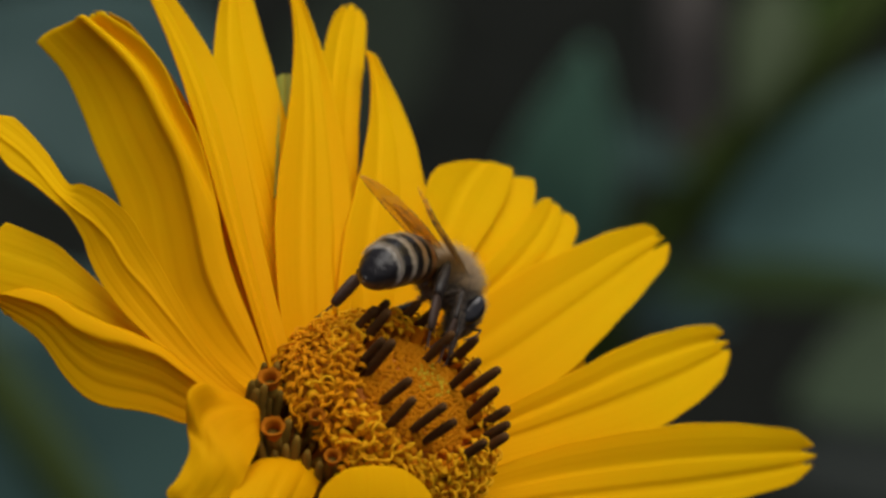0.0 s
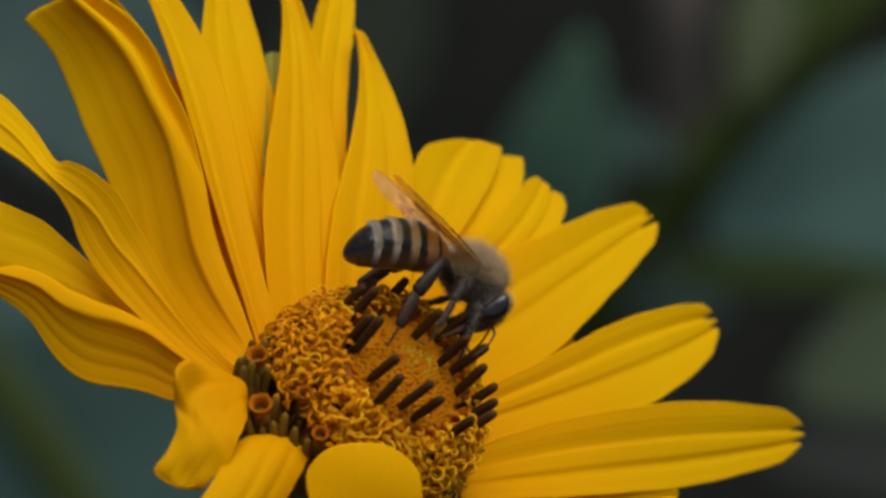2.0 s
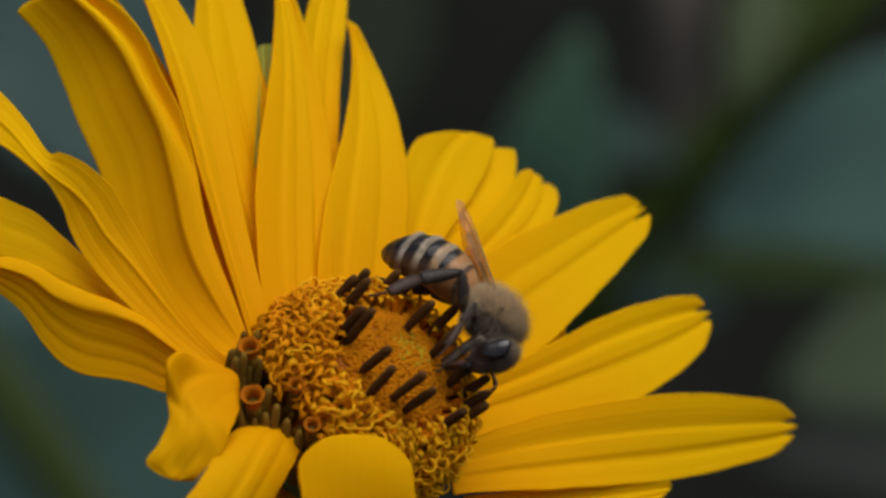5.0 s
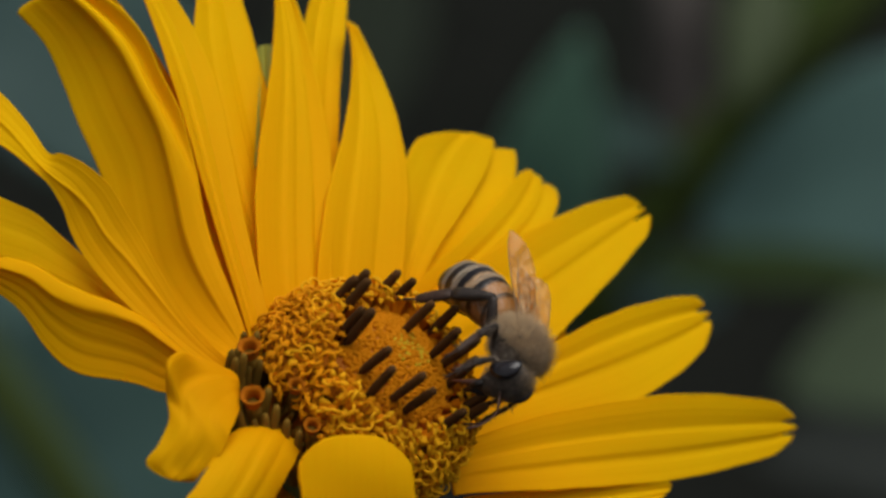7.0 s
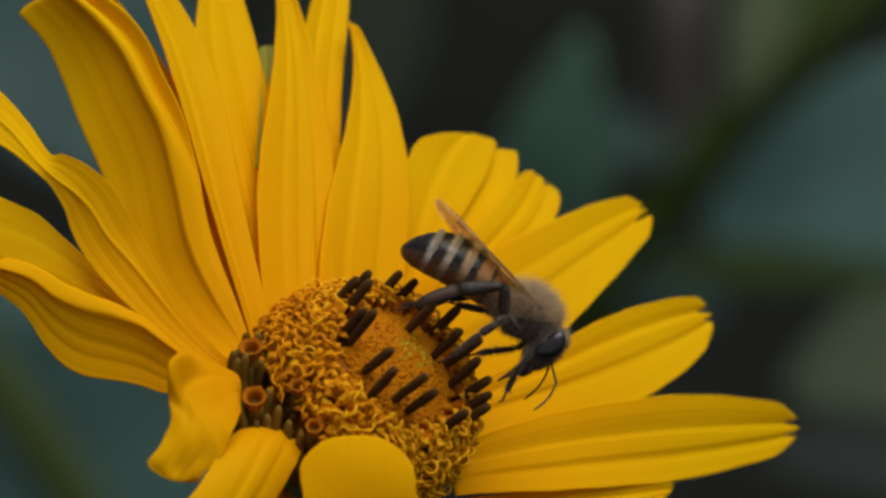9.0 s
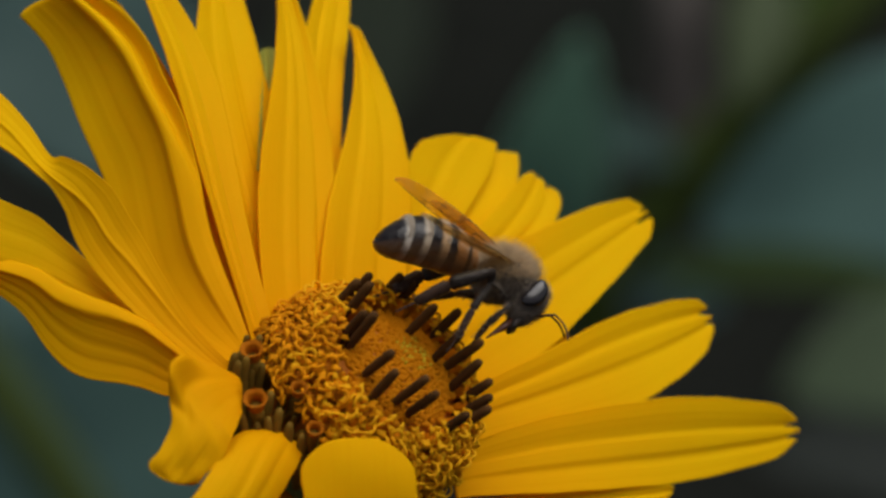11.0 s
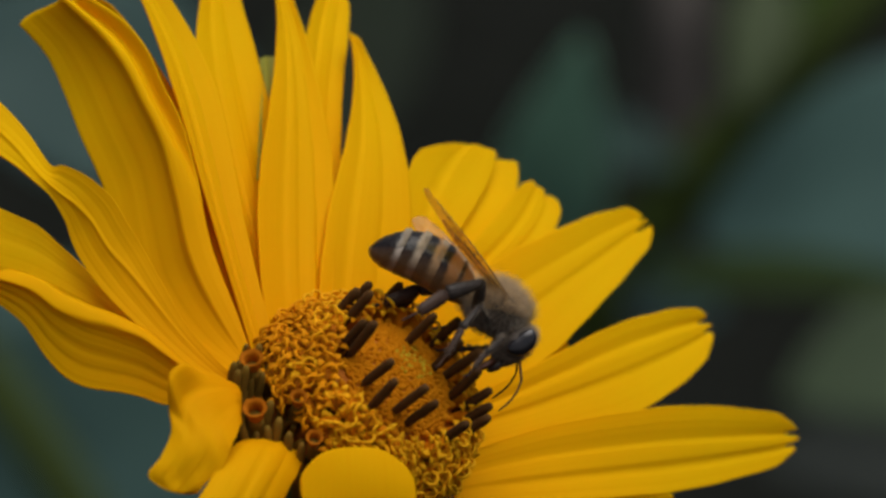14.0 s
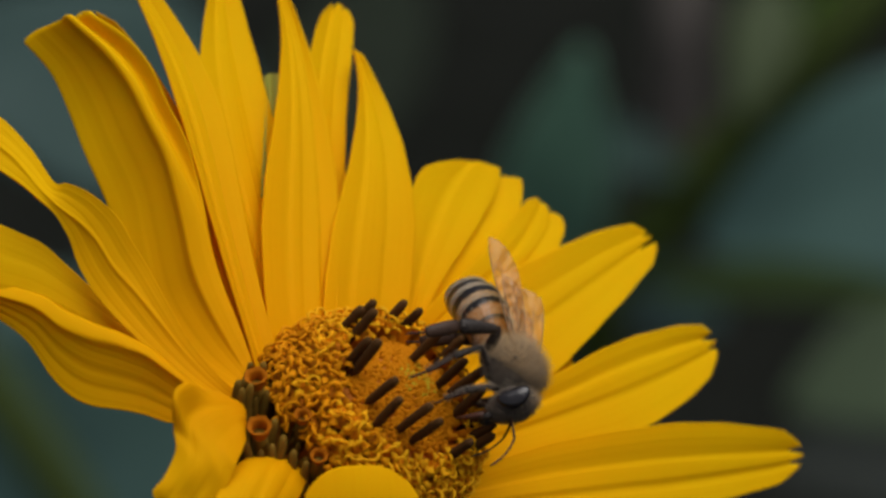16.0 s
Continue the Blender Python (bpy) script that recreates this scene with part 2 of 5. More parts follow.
petal([(0.2, -12.8, -3.2), (7.6, -11.5, -10.7), (13.6, -10.0, -17.6), (18.8, -5.8, -24.3)],
      [(0.6, -9.2, -6.2), (6.3, -6.8, -12.4), (12.4, -4.1, -19.3), (18.4, -3.5, -24.9)],
      deep=1.2, grooves=(-0.10, 0.46), teeth=((0.0, 0.04, 0.2), (0.46, 0.05, 0.24)), blunt=0.06)
petal([(1.0, -9.2, -6.5), (5.5, -7.5, -11.6), (10.2, -3.4, -18.5), (14.9, 1.8, -26.2)],
      [(-2.4, -4.4, -7.4), (2.1, -0.8, -13.8), (7.8, 2.2, -20.7), (13.5, 3.7, -26.5)],
      deep=0.9, grooves=(-0.05, 0.42), teeth=((-0.10, 0.07, 0.2), (0.30, 0.035, 0.16)))
petal([(0.6, -10.7, -7.1), (3.2, -9.7, -10.1), (5.9, -8.3, -13.3), (8.4, -7.0, -16.2)],
      [(0.6, -8.2, -9.0), (3.2, -6.8, -12.3), (5.9, -6.1, -15.0), (8.4, -4.9, -17.8)], teeth=None)
petal([(-0.9, -5.9, -8.5), (2.5, -3.0, -13.5), (6.7, 1.0, -20.4), (7.5, 4.2, -23.9)],
      [(-3.1, -4.4, -7.8), (-0.8, -1.3, -12.0), (2.2, 1.6, -17.2), (5.7, 6.0, -23.7)], blunt=(0.02, 0.05), teeth=((-0.42, 0.06),), grooves=(-0.42, 0.2), deep=1.2)
petal([(-0.9, -4.5, -9.6), (0.6, -0.3, -14.9), (3.9, 3.1, -20.6), (4.9, 7.3, -25.1)],
      [(-4.6, -4.4, -6.6), (-3.2, 0.4, -12.4), (-2.8, 5.4, -16.9), (0.2, 8.5, -22.1)], teeth=((-0.52, 0.05),), deep=1.0, grooves=(0.35,), blunt=(0.03, 0.15), fold=split(-0.46, 0.75, -1))
petal([(-3.1, -5.9, -5.7), (-2.4, 2.7, -12.7), (-3.3, 9.0, -16.6), (-6.1, 15.4, -19.1)],
      [(-8.2, -5.8, -1.6), (-7.9, 2.6, -8.1), (-6.5, 9.0, -14.0), (-6.6, 15.7, -18.9)], teeth=None, blunt=0.02)
petal([(-6.1, -4.4, -6.4), (-7.1, 6.5, -14.2), (-6.9, 13.1, -19.3), (-6.7, 18.6, -23.4)],
      [(-8.8, -4.4, -4.2), (-9.4, 6.5, -12.3), (-9.7, 13.4, -17.2), (-8.4, 19.1, -22.4)])
petal([(-7.7, -5.5, -2.3), (-7.4, 4.9, -10.2), (-8.9, 13.4, -15.3), (-11.6, 20.6, -18.5)],
      [(-11.0, -5.8, 0.7), (-12.3, 4.9, -6.2), (-11.5, 12.9, -12.8), (-12.1, 20.6, -18.0)], teeth=None, blunt=0.02, deep=0.8, grooves=(-0.1, 0.3), fold=split(-0.5, 0.5, -1))
petal([(-9.3, -5.5, -2.0), (-10.5, 5.3, -9.8), (-12.6, 13.3, -14.6), (-15.0, 21.6, -18.4)],
      [(-11.4, -5.8, 0.0), (-14.8, 5.2, -6.2), (-16.6, 13.2, -11.3), (-15.7, 21.5, -17.3)], teeth=None, blunt=0.03, fold=split(-0.05, 0.3, -1))
petal([(-11.0, 5.3, -10.1), (-11.1, 9.1, -12.8), (-11.3, 11.8, -14.7), (-11.5, 13.9, -16.0)],
      [(-12.5, 5.3, -8.9), (-12.4, 9.1, -11.8), (-12.4, 11.8, -13.8), (-12.6, 13.7, -15.1)], mat=GREENPETAL, teeth=None)
petal([(-10.5, -6.5, 0.8), (-13.6, 4.5, -4.8), (-15.5, 12.2, -9.0), (-20.5, 20.2, -10.9)],
      [(-11.9, -7.5, 2.8), (-15.9, 5.2, -2.4), (-18.2, 12.3, -5.8), (-21.3, 19.8, -9.0)], teeth=None, blunt=0.02, fold=split(-0.15, 0.55, -1))
petal([(-10.7, -6.5, -0.0), (-14.7, 3.7, -4.9), (-18.5, 12.0, -8.4), (-23.0, 17.8, -9.1)],
      [(-12.3, -7.9, 1.3), (-17.4, 1.9, -2.2), (-21.9, 9.7, -6.0), (-25.4, 17.7, -11.2)])
petal([(-12.5, -5.7, 3), (-13.8, -2.3, 1.2), (-15.0, 0.8, -0.2), (-15.9, 4.8, -1.2), (-16.9, 8.6, -2), (-18.4, 11.8, -2.9), (-19.8, 14.4, -3.5), (-21.6, 16.2, -4), (-23.4, 17.4, -4.5)],
      [(-13.6, -7.1, 4.5), (-17.1, -5.0, 3.2), (-19.8, -1.4, 1.6), (-21.1, 2.0, 0.2), (-22.1, 5.1, -1), (-23.6, 8.1, -2), (-24.9, 11.1, -3), (-26.0, 13.8, -3.5), (-28.2, 16.8, -4)],
      fold=rolled, deep=0.22, grooves=(0.15, 0.55), teeth=None, blunt=(0.0, 0.02), ripple=0.015)
petal([(-13.2, -7.5, 6), (-14.8, -6.0, 6), (-16.5, -3.9, 5.8), (-17.9, -1.4, 5.5), (-19.3, 1.1, 5), (-20.3, 2.7, 5), (-21.3, 4.2, 5), (-22.7, 5.4, 5.1), (-24.2, 6.1, 5.2), (-25.1, 6.2, 4.4), (-26.6, 8.2, 2.7), (-28.3, 10.0, 1.7), (-30.2, 11.4, 0.8)],
      [(-13.9, -7.9, 6.5), (-15.8, -6.8, 6.8), (-18.0, -5.2, 6.6), (-20.1, -3.4, 6.2), (-21.8, -1.7, 5.6), (-22.9, -0.3, 5.2), (-23.7, 1.3, 5), (-24.1, 2.6, 5.2), (-24.8, 3.8, 5.4), (-25.9, 5.1, 5.4), (-27.3, 6.2, 4.3), (-28.5, 7.0, 3.7), (-30.2, 8.2, 3.2)],
      fold=keeled, teeth=None, deep=0.12, ripple=0.01)
petal([(-13.7, -8.1, 5.5), (-15.7, -6.7, 4.8), (-17.9, -4.6, 4.2), (-20.2, -2.6, 3.6), (-22.5, -0.8, 3.1), (-24.3, 0.8, 2.9), (-26.2, 2.4, 2.8), (-28.2, 3.3, 2.8), (-30.0, 4.0, 2.8)],
      [(-13.5, -9.1, 6), (-15.7, -8.2, 5.7), (-17.9, -6.8, 5.4), (-20.1, -5.3, 5), (-22.2, -4.1, 4.6), (-24.4, -3.2, 4.3), (-26.4, -2.7, 4.1), (-28.2, -2.4, 4.0), (-30.0, -2.1, 4.0)],
      teeth=None, deep=0.3, cup=-0.2, ripple=0.01)
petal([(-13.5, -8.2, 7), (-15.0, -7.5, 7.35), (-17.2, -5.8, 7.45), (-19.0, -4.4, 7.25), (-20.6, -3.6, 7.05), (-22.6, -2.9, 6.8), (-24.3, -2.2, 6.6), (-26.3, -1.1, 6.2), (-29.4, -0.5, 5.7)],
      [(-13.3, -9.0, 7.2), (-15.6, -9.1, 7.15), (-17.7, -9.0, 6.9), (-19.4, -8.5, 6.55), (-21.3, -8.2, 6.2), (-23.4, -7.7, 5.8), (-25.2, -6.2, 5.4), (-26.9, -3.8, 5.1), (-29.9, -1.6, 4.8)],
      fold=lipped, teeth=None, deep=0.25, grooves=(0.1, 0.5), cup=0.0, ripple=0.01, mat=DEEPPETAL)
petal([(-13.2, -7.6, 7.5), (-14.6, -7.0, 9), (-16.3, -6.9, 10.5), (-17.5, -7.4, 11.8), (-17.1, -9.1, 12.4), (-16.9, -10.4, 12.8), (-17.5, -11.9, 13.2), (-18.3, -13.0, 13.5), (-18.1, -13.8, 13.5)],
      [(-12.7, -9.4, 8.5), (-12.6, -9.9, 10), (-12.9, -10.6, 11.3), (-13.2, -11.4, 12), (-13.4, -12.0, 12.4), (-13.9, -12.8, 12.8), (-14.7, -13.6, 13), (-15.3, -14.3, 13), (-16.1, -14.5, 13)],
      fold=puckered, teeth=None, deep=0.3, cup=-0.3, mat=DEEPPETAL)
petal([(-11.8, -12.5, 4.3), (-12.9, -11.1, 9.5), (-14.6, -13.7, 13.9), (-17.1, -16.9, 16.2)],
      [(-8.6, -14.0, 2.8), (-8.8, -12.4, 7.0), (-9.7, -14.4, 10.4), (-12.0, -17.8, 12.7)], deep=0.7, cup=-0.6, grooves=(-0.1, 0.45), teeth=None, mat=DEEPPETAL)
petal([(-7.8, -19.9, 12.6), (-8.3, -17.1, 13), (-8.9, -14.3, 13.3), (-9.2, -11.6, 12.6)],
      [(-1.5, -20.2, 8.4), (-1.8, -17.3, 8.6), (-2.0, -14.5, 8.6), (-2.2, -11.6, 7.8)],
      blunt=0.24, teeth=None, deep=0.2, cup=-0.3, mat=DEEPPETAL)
petal([(-11.3, -13.0, 2.2), (-11.3, -14.7, 3.4), (-11.4, -16.5, 4.8), (-11.6, -18.5, 6.4)],
      [(-6.7, -13.8, -1.0), (-6.7, -15.2, 0.1), (-6.7, -16.6, 1.1), (-6.6, -18.7, 2.6)])

# the domed disc under the florets
RAD, TALL = 7.2, 7.4
side_u = Vector((0.6727, -0.7399, 0.0000))
side_v = AXIS.cross(side_u)


def dome(phi, a, grow=1.0):
    """The place and normal on the dome at phi from its top and a round it."""
    d = side_u * math.cos(a) + side_v * math.sin(a)
    p = CENTRE + d * (RAD * grow * math.sin(phi)) + AXIS * (TALL * grow * math.cos(phi))
    n = (d * (math.sin(phi) / RAD) + AXIS * (math.cos(phi) / TALL)).normalized()
    return p, n


bm = bmesh.new()
bmesh.ops.create_uvsphere(bm, u_segments=48, v_segments=28, radius=1)
turn = Vector((0, 0, 1)).rotation_difference(AXIS).to_matrix()
for v in bm.verts:
    q = v.co.copy()
    v.co = CENTRE + turn @ Vector((q.x * RAD * 0.9, q.y * RAD * 0.9, q.z * (TALL * 0.92 if q.z > 0 else 2.5)))
part("disc", bm, DISC, flower, "domed orange-brown disc")


def bud_mesh(mat):
    bm = bmesh.new()
    zs = [Vector((0, 0, z)) for z in (-0.5, 0.0, 0.35, 0.6, 0.72)]
    lathe(bm, zs, (0.40, 0.55, 0.50, 0.30, 0.08), 7)
    me = bpy.data.meshes.new("bud")
    bm.to_mesh(me)
    bm.free()
    me.materials.append(mat)
    me.shade_smooth()
    return me


def anther_mesh():
    bm = bmesh.new()
    zs = [Vector((0, 0, z)) for z in (-0.8, 0.0, 0.6, 1.6, 2.6, 3.0, 3.15)]
    lathe(bm, zs, (0.20, 0.26, 0.30, 0.31, 0.30, 0.25, 0.10), 8)
    me = bpy.data.meshes.new("anther_column")
    bm.to_mesh(me)
    bm.free()
    me.materials.append(ANTHER)
    me.shade_smooth()
    return me


def floret_mesh(rng, tube=FLORET, style=STYLE):
    """An open disc floret: a flared tube with five pointed lobes and two style branches that curl back."""
    bm = bmesh.new()
    zs = [Vector((0, 0, z)) for z in (-1.6, -0.4, 0.3, 0.8, 1.0)]
    lathe(bm, zs, (0.20, 0.24, 0.33, 0.42, 0.40), 10, cap=False)
    lathe(bm, [Vector((0, 0, z)) for z in (1.0, 0.7, 0.1)], (0.40, 0.32, 0.2), 10)
    for i in range(5):
        a = 2 * math.pi * i / 5 + rng.uniform(-0.2, 0.2)
        d = Vector((math.cos(a), math.sin(a), 0))
        s = Vector((-d.y, d.x, 0))
        base = d * 0.39 + Vector((0, 0, 0.96))
        rows = []
        for q, w in ((0, 0.22), (0.5, 0.17), (1, 0.03)):
            c = base + d * (0.52 * q) + Vector((0, 0, 0.34 * q - 0.40 * q * q))
            n = (Vector((0, 0, 1)) + d * (q - 0.4)).normalized()
            rows.append([(c - s * w, n), (c + n * 0.03, n), (c + s * w, n)])
        sheet(bm, rows, 0.06, 1)
    h = rng.uniform(0.95, 1.35)
    lathe(bm, [Vector((0, 0, 0.5)), Vector((0, 0, h))], (0.10, 0.10), 6, mat=1)
    a0 = rng.uniform(0, math.pi)
    for k in (0, 1):
        a = a0 + math.pi * k
        d = Vector((math.cos(a), math.sin(a), 0))
        r = rng.uniform(0.23, 0.36)
        sweep = rng.uniform(3.1, 4.9)
        tip = rng.choice((-1, 1)) * rng.uniform(0.3, 1.1)
        rise = Vector((-d.y * math.sin(tip), d.x * math.sin(tip), math.cos(tip)))
        line = []
        for i in range(10):
            b = sweep * i / 9
            line.append(Vector((0, 0, h)) + d * (r - r * math.cos(b)) * 1.0 + rise * (r * math.sin(b)))
        lathe(bm, line, [0.088] * 8 + [0.08, 0.06], 6, mat=1)
    me = bpy.data.meshes.new("floret")
    bm.to_mesh(me)
    bm.free()
    me.materials.append(tube)
    me.materials.append(style)
    me.shade_smooth()
    return me


def cup_mesh():
    """A spent floret: a hollow flared cup with a scalloped rim on a green tube."""
    bm = bmesh.new()
    lathe(bm, [Vector((0, 0, z)) for z in (-3.2, -2.0, -0.5, 0.25)], (0.40, 0.46, 0.48, 0.46), 12, mat=1)
    outer = lathe(bm, [Vector((0, 0, z)) for z in (0.1, 0.3, 0.55, 0.8, 0.98, 1.04)], (0.44, 0.52, 0.55, 0.60, 0.72, 0.70), 15, cap=False)
    inner = lathe(bm, [Vector((0, 0, z)) for z in (1.04, 1.0, 0.8, 0.3, -0.4)], (0.70, 0.56, 0.44, 0.40, 0.34), 15, cap=False)
    for ring in (outer[-1], inner[0]):
        for j, v in enumerate(ring):
            v.co.z += 0.08 * math.cos(2 * math.pi * j / 3)
            v.co.x *= 1 + 0.05 * math.cos(2 * math.pi * j / 3)
            v.co.y *= 1 + 0.05 * math.cos(2 * math.pi * j / 3)
    me = bpy.data.meshes.new("floret")
    bm.to_mesh(me)
    bm.free()
    me.materials.append(SPENT)
    me.materials.append(TUBE)
    me.shade_smooth()
    return me


rng = random.Random(5)
OPEN = [floret_mesh(rng) for _ in range(8)]
DULLED = [floret_mesh(rng, SPENT, DULLSTYLE) for _ in range(6)]
CUP = cup_mesh()
bm = bmesh.new()
lathe(bm, [Vector((0, 0, z)) for z in (-2.6, -0.8, 0.4, 1.1, 1.5, 1.7)], (0.36, 0.36, 0.33, 0.30, 0.24, 0.12), 10)
TUBES = bpy.data.meshes.new("floret")
bm.to_mesh(TUBES)
bm.free()
TUBES.materials.append(TUBE)
TUBES.shade_smooth()
BUDS, BUDS_GREEN, COLUMN = bud_mesh(BUD), bud_mesh(BUDGREEN), anther_mesh()


def jitter(r):
    return Vector([rng.uniform(-r, r) for _ in range(3)])


# closed buds in the middle
small_orange, small_green = bmesh.new(), bmesh.new()
GREENISH = Vector((-0.8, -5.3, 4.9))
for i in range(2100):
    phi, a = math.acos(1 - (i + 0.5) / 2100 * 0.20) + rng.uniform(-0.03, 0.03), i * 2.399963 + rng.uniform(-0.15, 0.15)
    p, n = dome(phi, a, 0.922)
    green = (p - GREENISH).length < rng.uniform(0.8, 2.6)
    m = frame_on(p, n * 0.5 + AXIS * 0.5 + jitter(0.15), rng.uniform(0, 6), rng.uniform(0.22, 0.30))
    if i % 9 == 0 or (green and i % 2):
        share("bud", BUDS_GREEN if green else BUDS, flower, m)
    else:
        small = small_green if green else small_orange
        k = len(small.verts)
        small.from_mesh(BUDS)
        small.verts.ensure_lookup_table()
        for v in small.verts[k:]:
            v.co = m @ v.co
ob = part("disc_centre", small_orange, BUD, flower)
tagged(ob, "tiny closed orange buds packed over the disc's middle", kind="stuff")
ob = part("disc_centre", small_green, BUDGREEN, flower)
tagged(ob, "tiny unripe yellow-green buds on the disc's middle", kind="stuff")
# dark anther columns round them
for phi, a in [(55, 174), (55, 159), (45, 177), (53, 138), (51, 126), (39, 207), (34, 213), (29, 249), (34, 273), (27, 297), (31, 315), (42, 90), (20, 63), (32, 57), (35, 36), (47, 33), (50, 24), (55, 18), (45, 351), (20, 123)]:
    p, n = dome(radians(phi), radians(a), 0.95)
    share("anther_column", COLUMN, flower, frame_on(p, n * 0.1 + AXIS * 0.9 + jitter(0.06), rng.uniform(0, 6), rng.uniform(1.02, 1.16)))
# old open cups low on the rim
for p, z, size in [((-12.17, -6.81, 5.91), (-0.05, 0.68, 0.73), 1.05),
                   ((-11.91, -9.85, 7.90), (-0.02, 0.62, 0.78), 1.10),
                   ((-9.27, -9.00, 7.44), (0.10, 0.65, 0.75), 0.80),
                   ((-8.25, -11.45, 8.45), (0.10, 0.56, 0.82), 0.80)]:
    share("floret", CUP, flower, frame_on(Vector(p), Vector(z), rng.uniform(0, 6), size))
for p, z, size in [((-13.08, -8.45, 5.01), (0.16, 0.84, 0.52), 1.00),
                   ((-11.91, -8.44, 5.03), (0.21, 0.83, 0.52), 1.00),
                   ((-12.96, -9.73, 6.25), (0.00, 0.85, 0.53), 0.90),
                   ((-11.32, -10.19, 6.39), (0.21, 0.83, 0.52), 1.00),
                   ((-10.68, -11.24, 7.23), (0.16, 0.84, 0.52), 1.00),
                   ((-9.95, -12.06, 7.40), (0.11, 0.84, 0.53), 0.95),
                   ((-11.23, -11.79, 7.16), (0.05, 0.85, 0.53), 1.00),
                   ((-12.44, -8.68, 5.22), (0.11, 0.84, 0.53), 0.90),
                   ((-12.57, -11.46, 7.68), (-0.11, 0.84, 0.53), 0.90),
                   ((-11.84, -12.00, 7.56), (0.00, 0.85, 0.53), 0.90),
                   ((-9.17, -12.78, 7.29), (0.11, 0.84, 0.53), 0.95),
                   ((-13.28, -8.86, 5.33), (0.00, 0.85, 0.53), 0.90),
                   ((-11.97, -6.56, 3.45), (0.11, 0.84, 0.53), 0.90),
                   ((-12.77, -6.43, 3.69), (0.11, 0.84, 0.53), 0.80),
                   ((-13.52, -7.67, 6.30), (0.16, 0.84, 0.53), 0.92),
                   ((-12.79, -7.87, 6.80), (0.20, 0.84, 0.53), 0.92),
                   ((-13.24, -8.15, 7.00), (0.16, 0.84, 0.53), 0.92),
                   ((-12.97, -7.17, 3.20), (0.13, 0.84, 0.53), 1.00),
                   ((-13.37, -7.69, 4.00), (0.25, 0.84, 0.53), 1.00),
                   ((-12.75, -8.56, 5.00), (0.13, 0.84, 0.53), 1.00),
                   ((-13.54, -8.63, 5.00), (0.25, 0.84, 0.53), 1.00),
                   ((-13.02, -9.44, 5.50), (0.22, 0.84, 0.53), 1.00)]:
    share("floret", TUBES, flower, frame_on(Vector(p), Vector(z), rng.uniform(0, 6), size))
# open florets with curled styles
N = 390
for i in range(N):
    phi, a = math.acos(1 - (i + 0.5) / N * 0.98), i * 2.399963
    if phi < radians(36):
        continue
    p, n = dome(phi, a, 0.92)
    if phi < radians(41):
        share("bud", BUDS, flower, frame_on(p, n + jitter(0.2), rng.uniform(0, 6), rng.uniform(0.5, 0.7)))
        continue
    z = n * 0.7 + AXIS * 0.3 + jitter(0.28)
    out = (p - CENTRE).normalized()
    if phi > radians(46) and p.x < -11.0 + 0.8 * max(0.0, -7.6 - p.y):
        # spent florets on the side that opened first: dull green and brown tubes
        if i % 3:
            share("floret", TUBES, flower, frame_on(p, n * 0.3 + AXIS * 0.7 + jitter(0.2), rng.uniform(0, 6), rng.uniform(0.7, 0.95)))
        continue
    # left florets take the dull copies: age, and petal shade put into colour
    shape = DULLED[i % 6] if rng.random() < (-4.5 - p.x) / 5 else OPEN[i % 8]
    share("floret", shape, flower, frame_on(p, z, rng.uniform(0, 6), rng.uniform(1.02, 1.25)))

# calyx and stem
bm = bmesh.new()
foot = CENTRE - AXIS * 6
lathe(bm, [CENTRE - AXIS * z for z in (0.9, 1.5, 2.2, 3.2, 4.6, 6.0)], (6.9, 7.5, 7.2, 6.2, 4.2, 2.0), 24)
part("calyx", bm, STEM, flower, "green cup under the petals")
bm = bmesh.new()
hm = flower.matrix_world.inverted()
root = hm @ Vector((-0.05, 0.02, -0.02))
line = [curve4([foot, foot.lerp(root, 0.33) - AXIS * 25, foot.lerp(root, 0.66) - AXIS * 10, root], s / 20) for s in range(21)]
lathe(bm, line, [1.8 + 0.06 * i for i in range(21)], 10)
part("stem", bm, STEM, flower, "long green stem rising from the soil")

# ---- the bee: built in millimetres, x to its head, z to its back, about the middle of the thorax ----
SKIN = material("bee_thorax", (0.10, 0.075, 0.056), 0.8, (0.06, 0.043, 0.032), 2.0, spec=0.15)
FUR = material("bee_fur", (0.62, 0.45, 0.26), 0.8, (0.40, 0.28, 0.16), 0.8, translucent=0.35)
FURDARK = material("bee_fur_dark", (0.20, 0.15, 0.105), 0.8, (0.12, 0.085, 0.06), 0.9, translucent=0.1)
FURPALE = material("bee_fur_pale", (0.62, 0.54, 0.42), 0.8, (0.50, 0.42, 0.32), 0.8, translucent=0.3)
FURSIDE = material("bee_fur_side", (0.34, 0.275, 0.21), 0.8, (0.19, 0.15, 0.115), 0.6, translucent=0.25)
EYE = material("bee_eye", (0.010, 0.009, 0.012), 0.22, (0.020, 0.016, 0.016), 3.0, spec=0.6)
LEGS = material("bee_leg", (0.036, 0.026, 0.020), 0.40, (0.018, 0.013, 0.011), 3.0, spec=0.28, bump=0.15, bump_scale=0.05)
FOOT = material("bee_foot", (0.062, 0.030, 0.017), 0.5, (0.032, 0.017, 0.011), 3.0, spec=0.25)
FACE = material("bee_face", (0.085, 0.068, 0.055), 0.6, (0.045, 0.036, 0.030), 2.0, spec=0.3)
FEELER = material("bee_antenna", (0.075, 0.030, 0.015), 0.5, (0.040, 0.018, 0.010), 3.0, spec=0.3)
TONGUE = material("bee_tongue", (0.14, 0.045, 0.018), 0.45, (0.07, 0.022, 0.010), 3.0, spec=0.4)


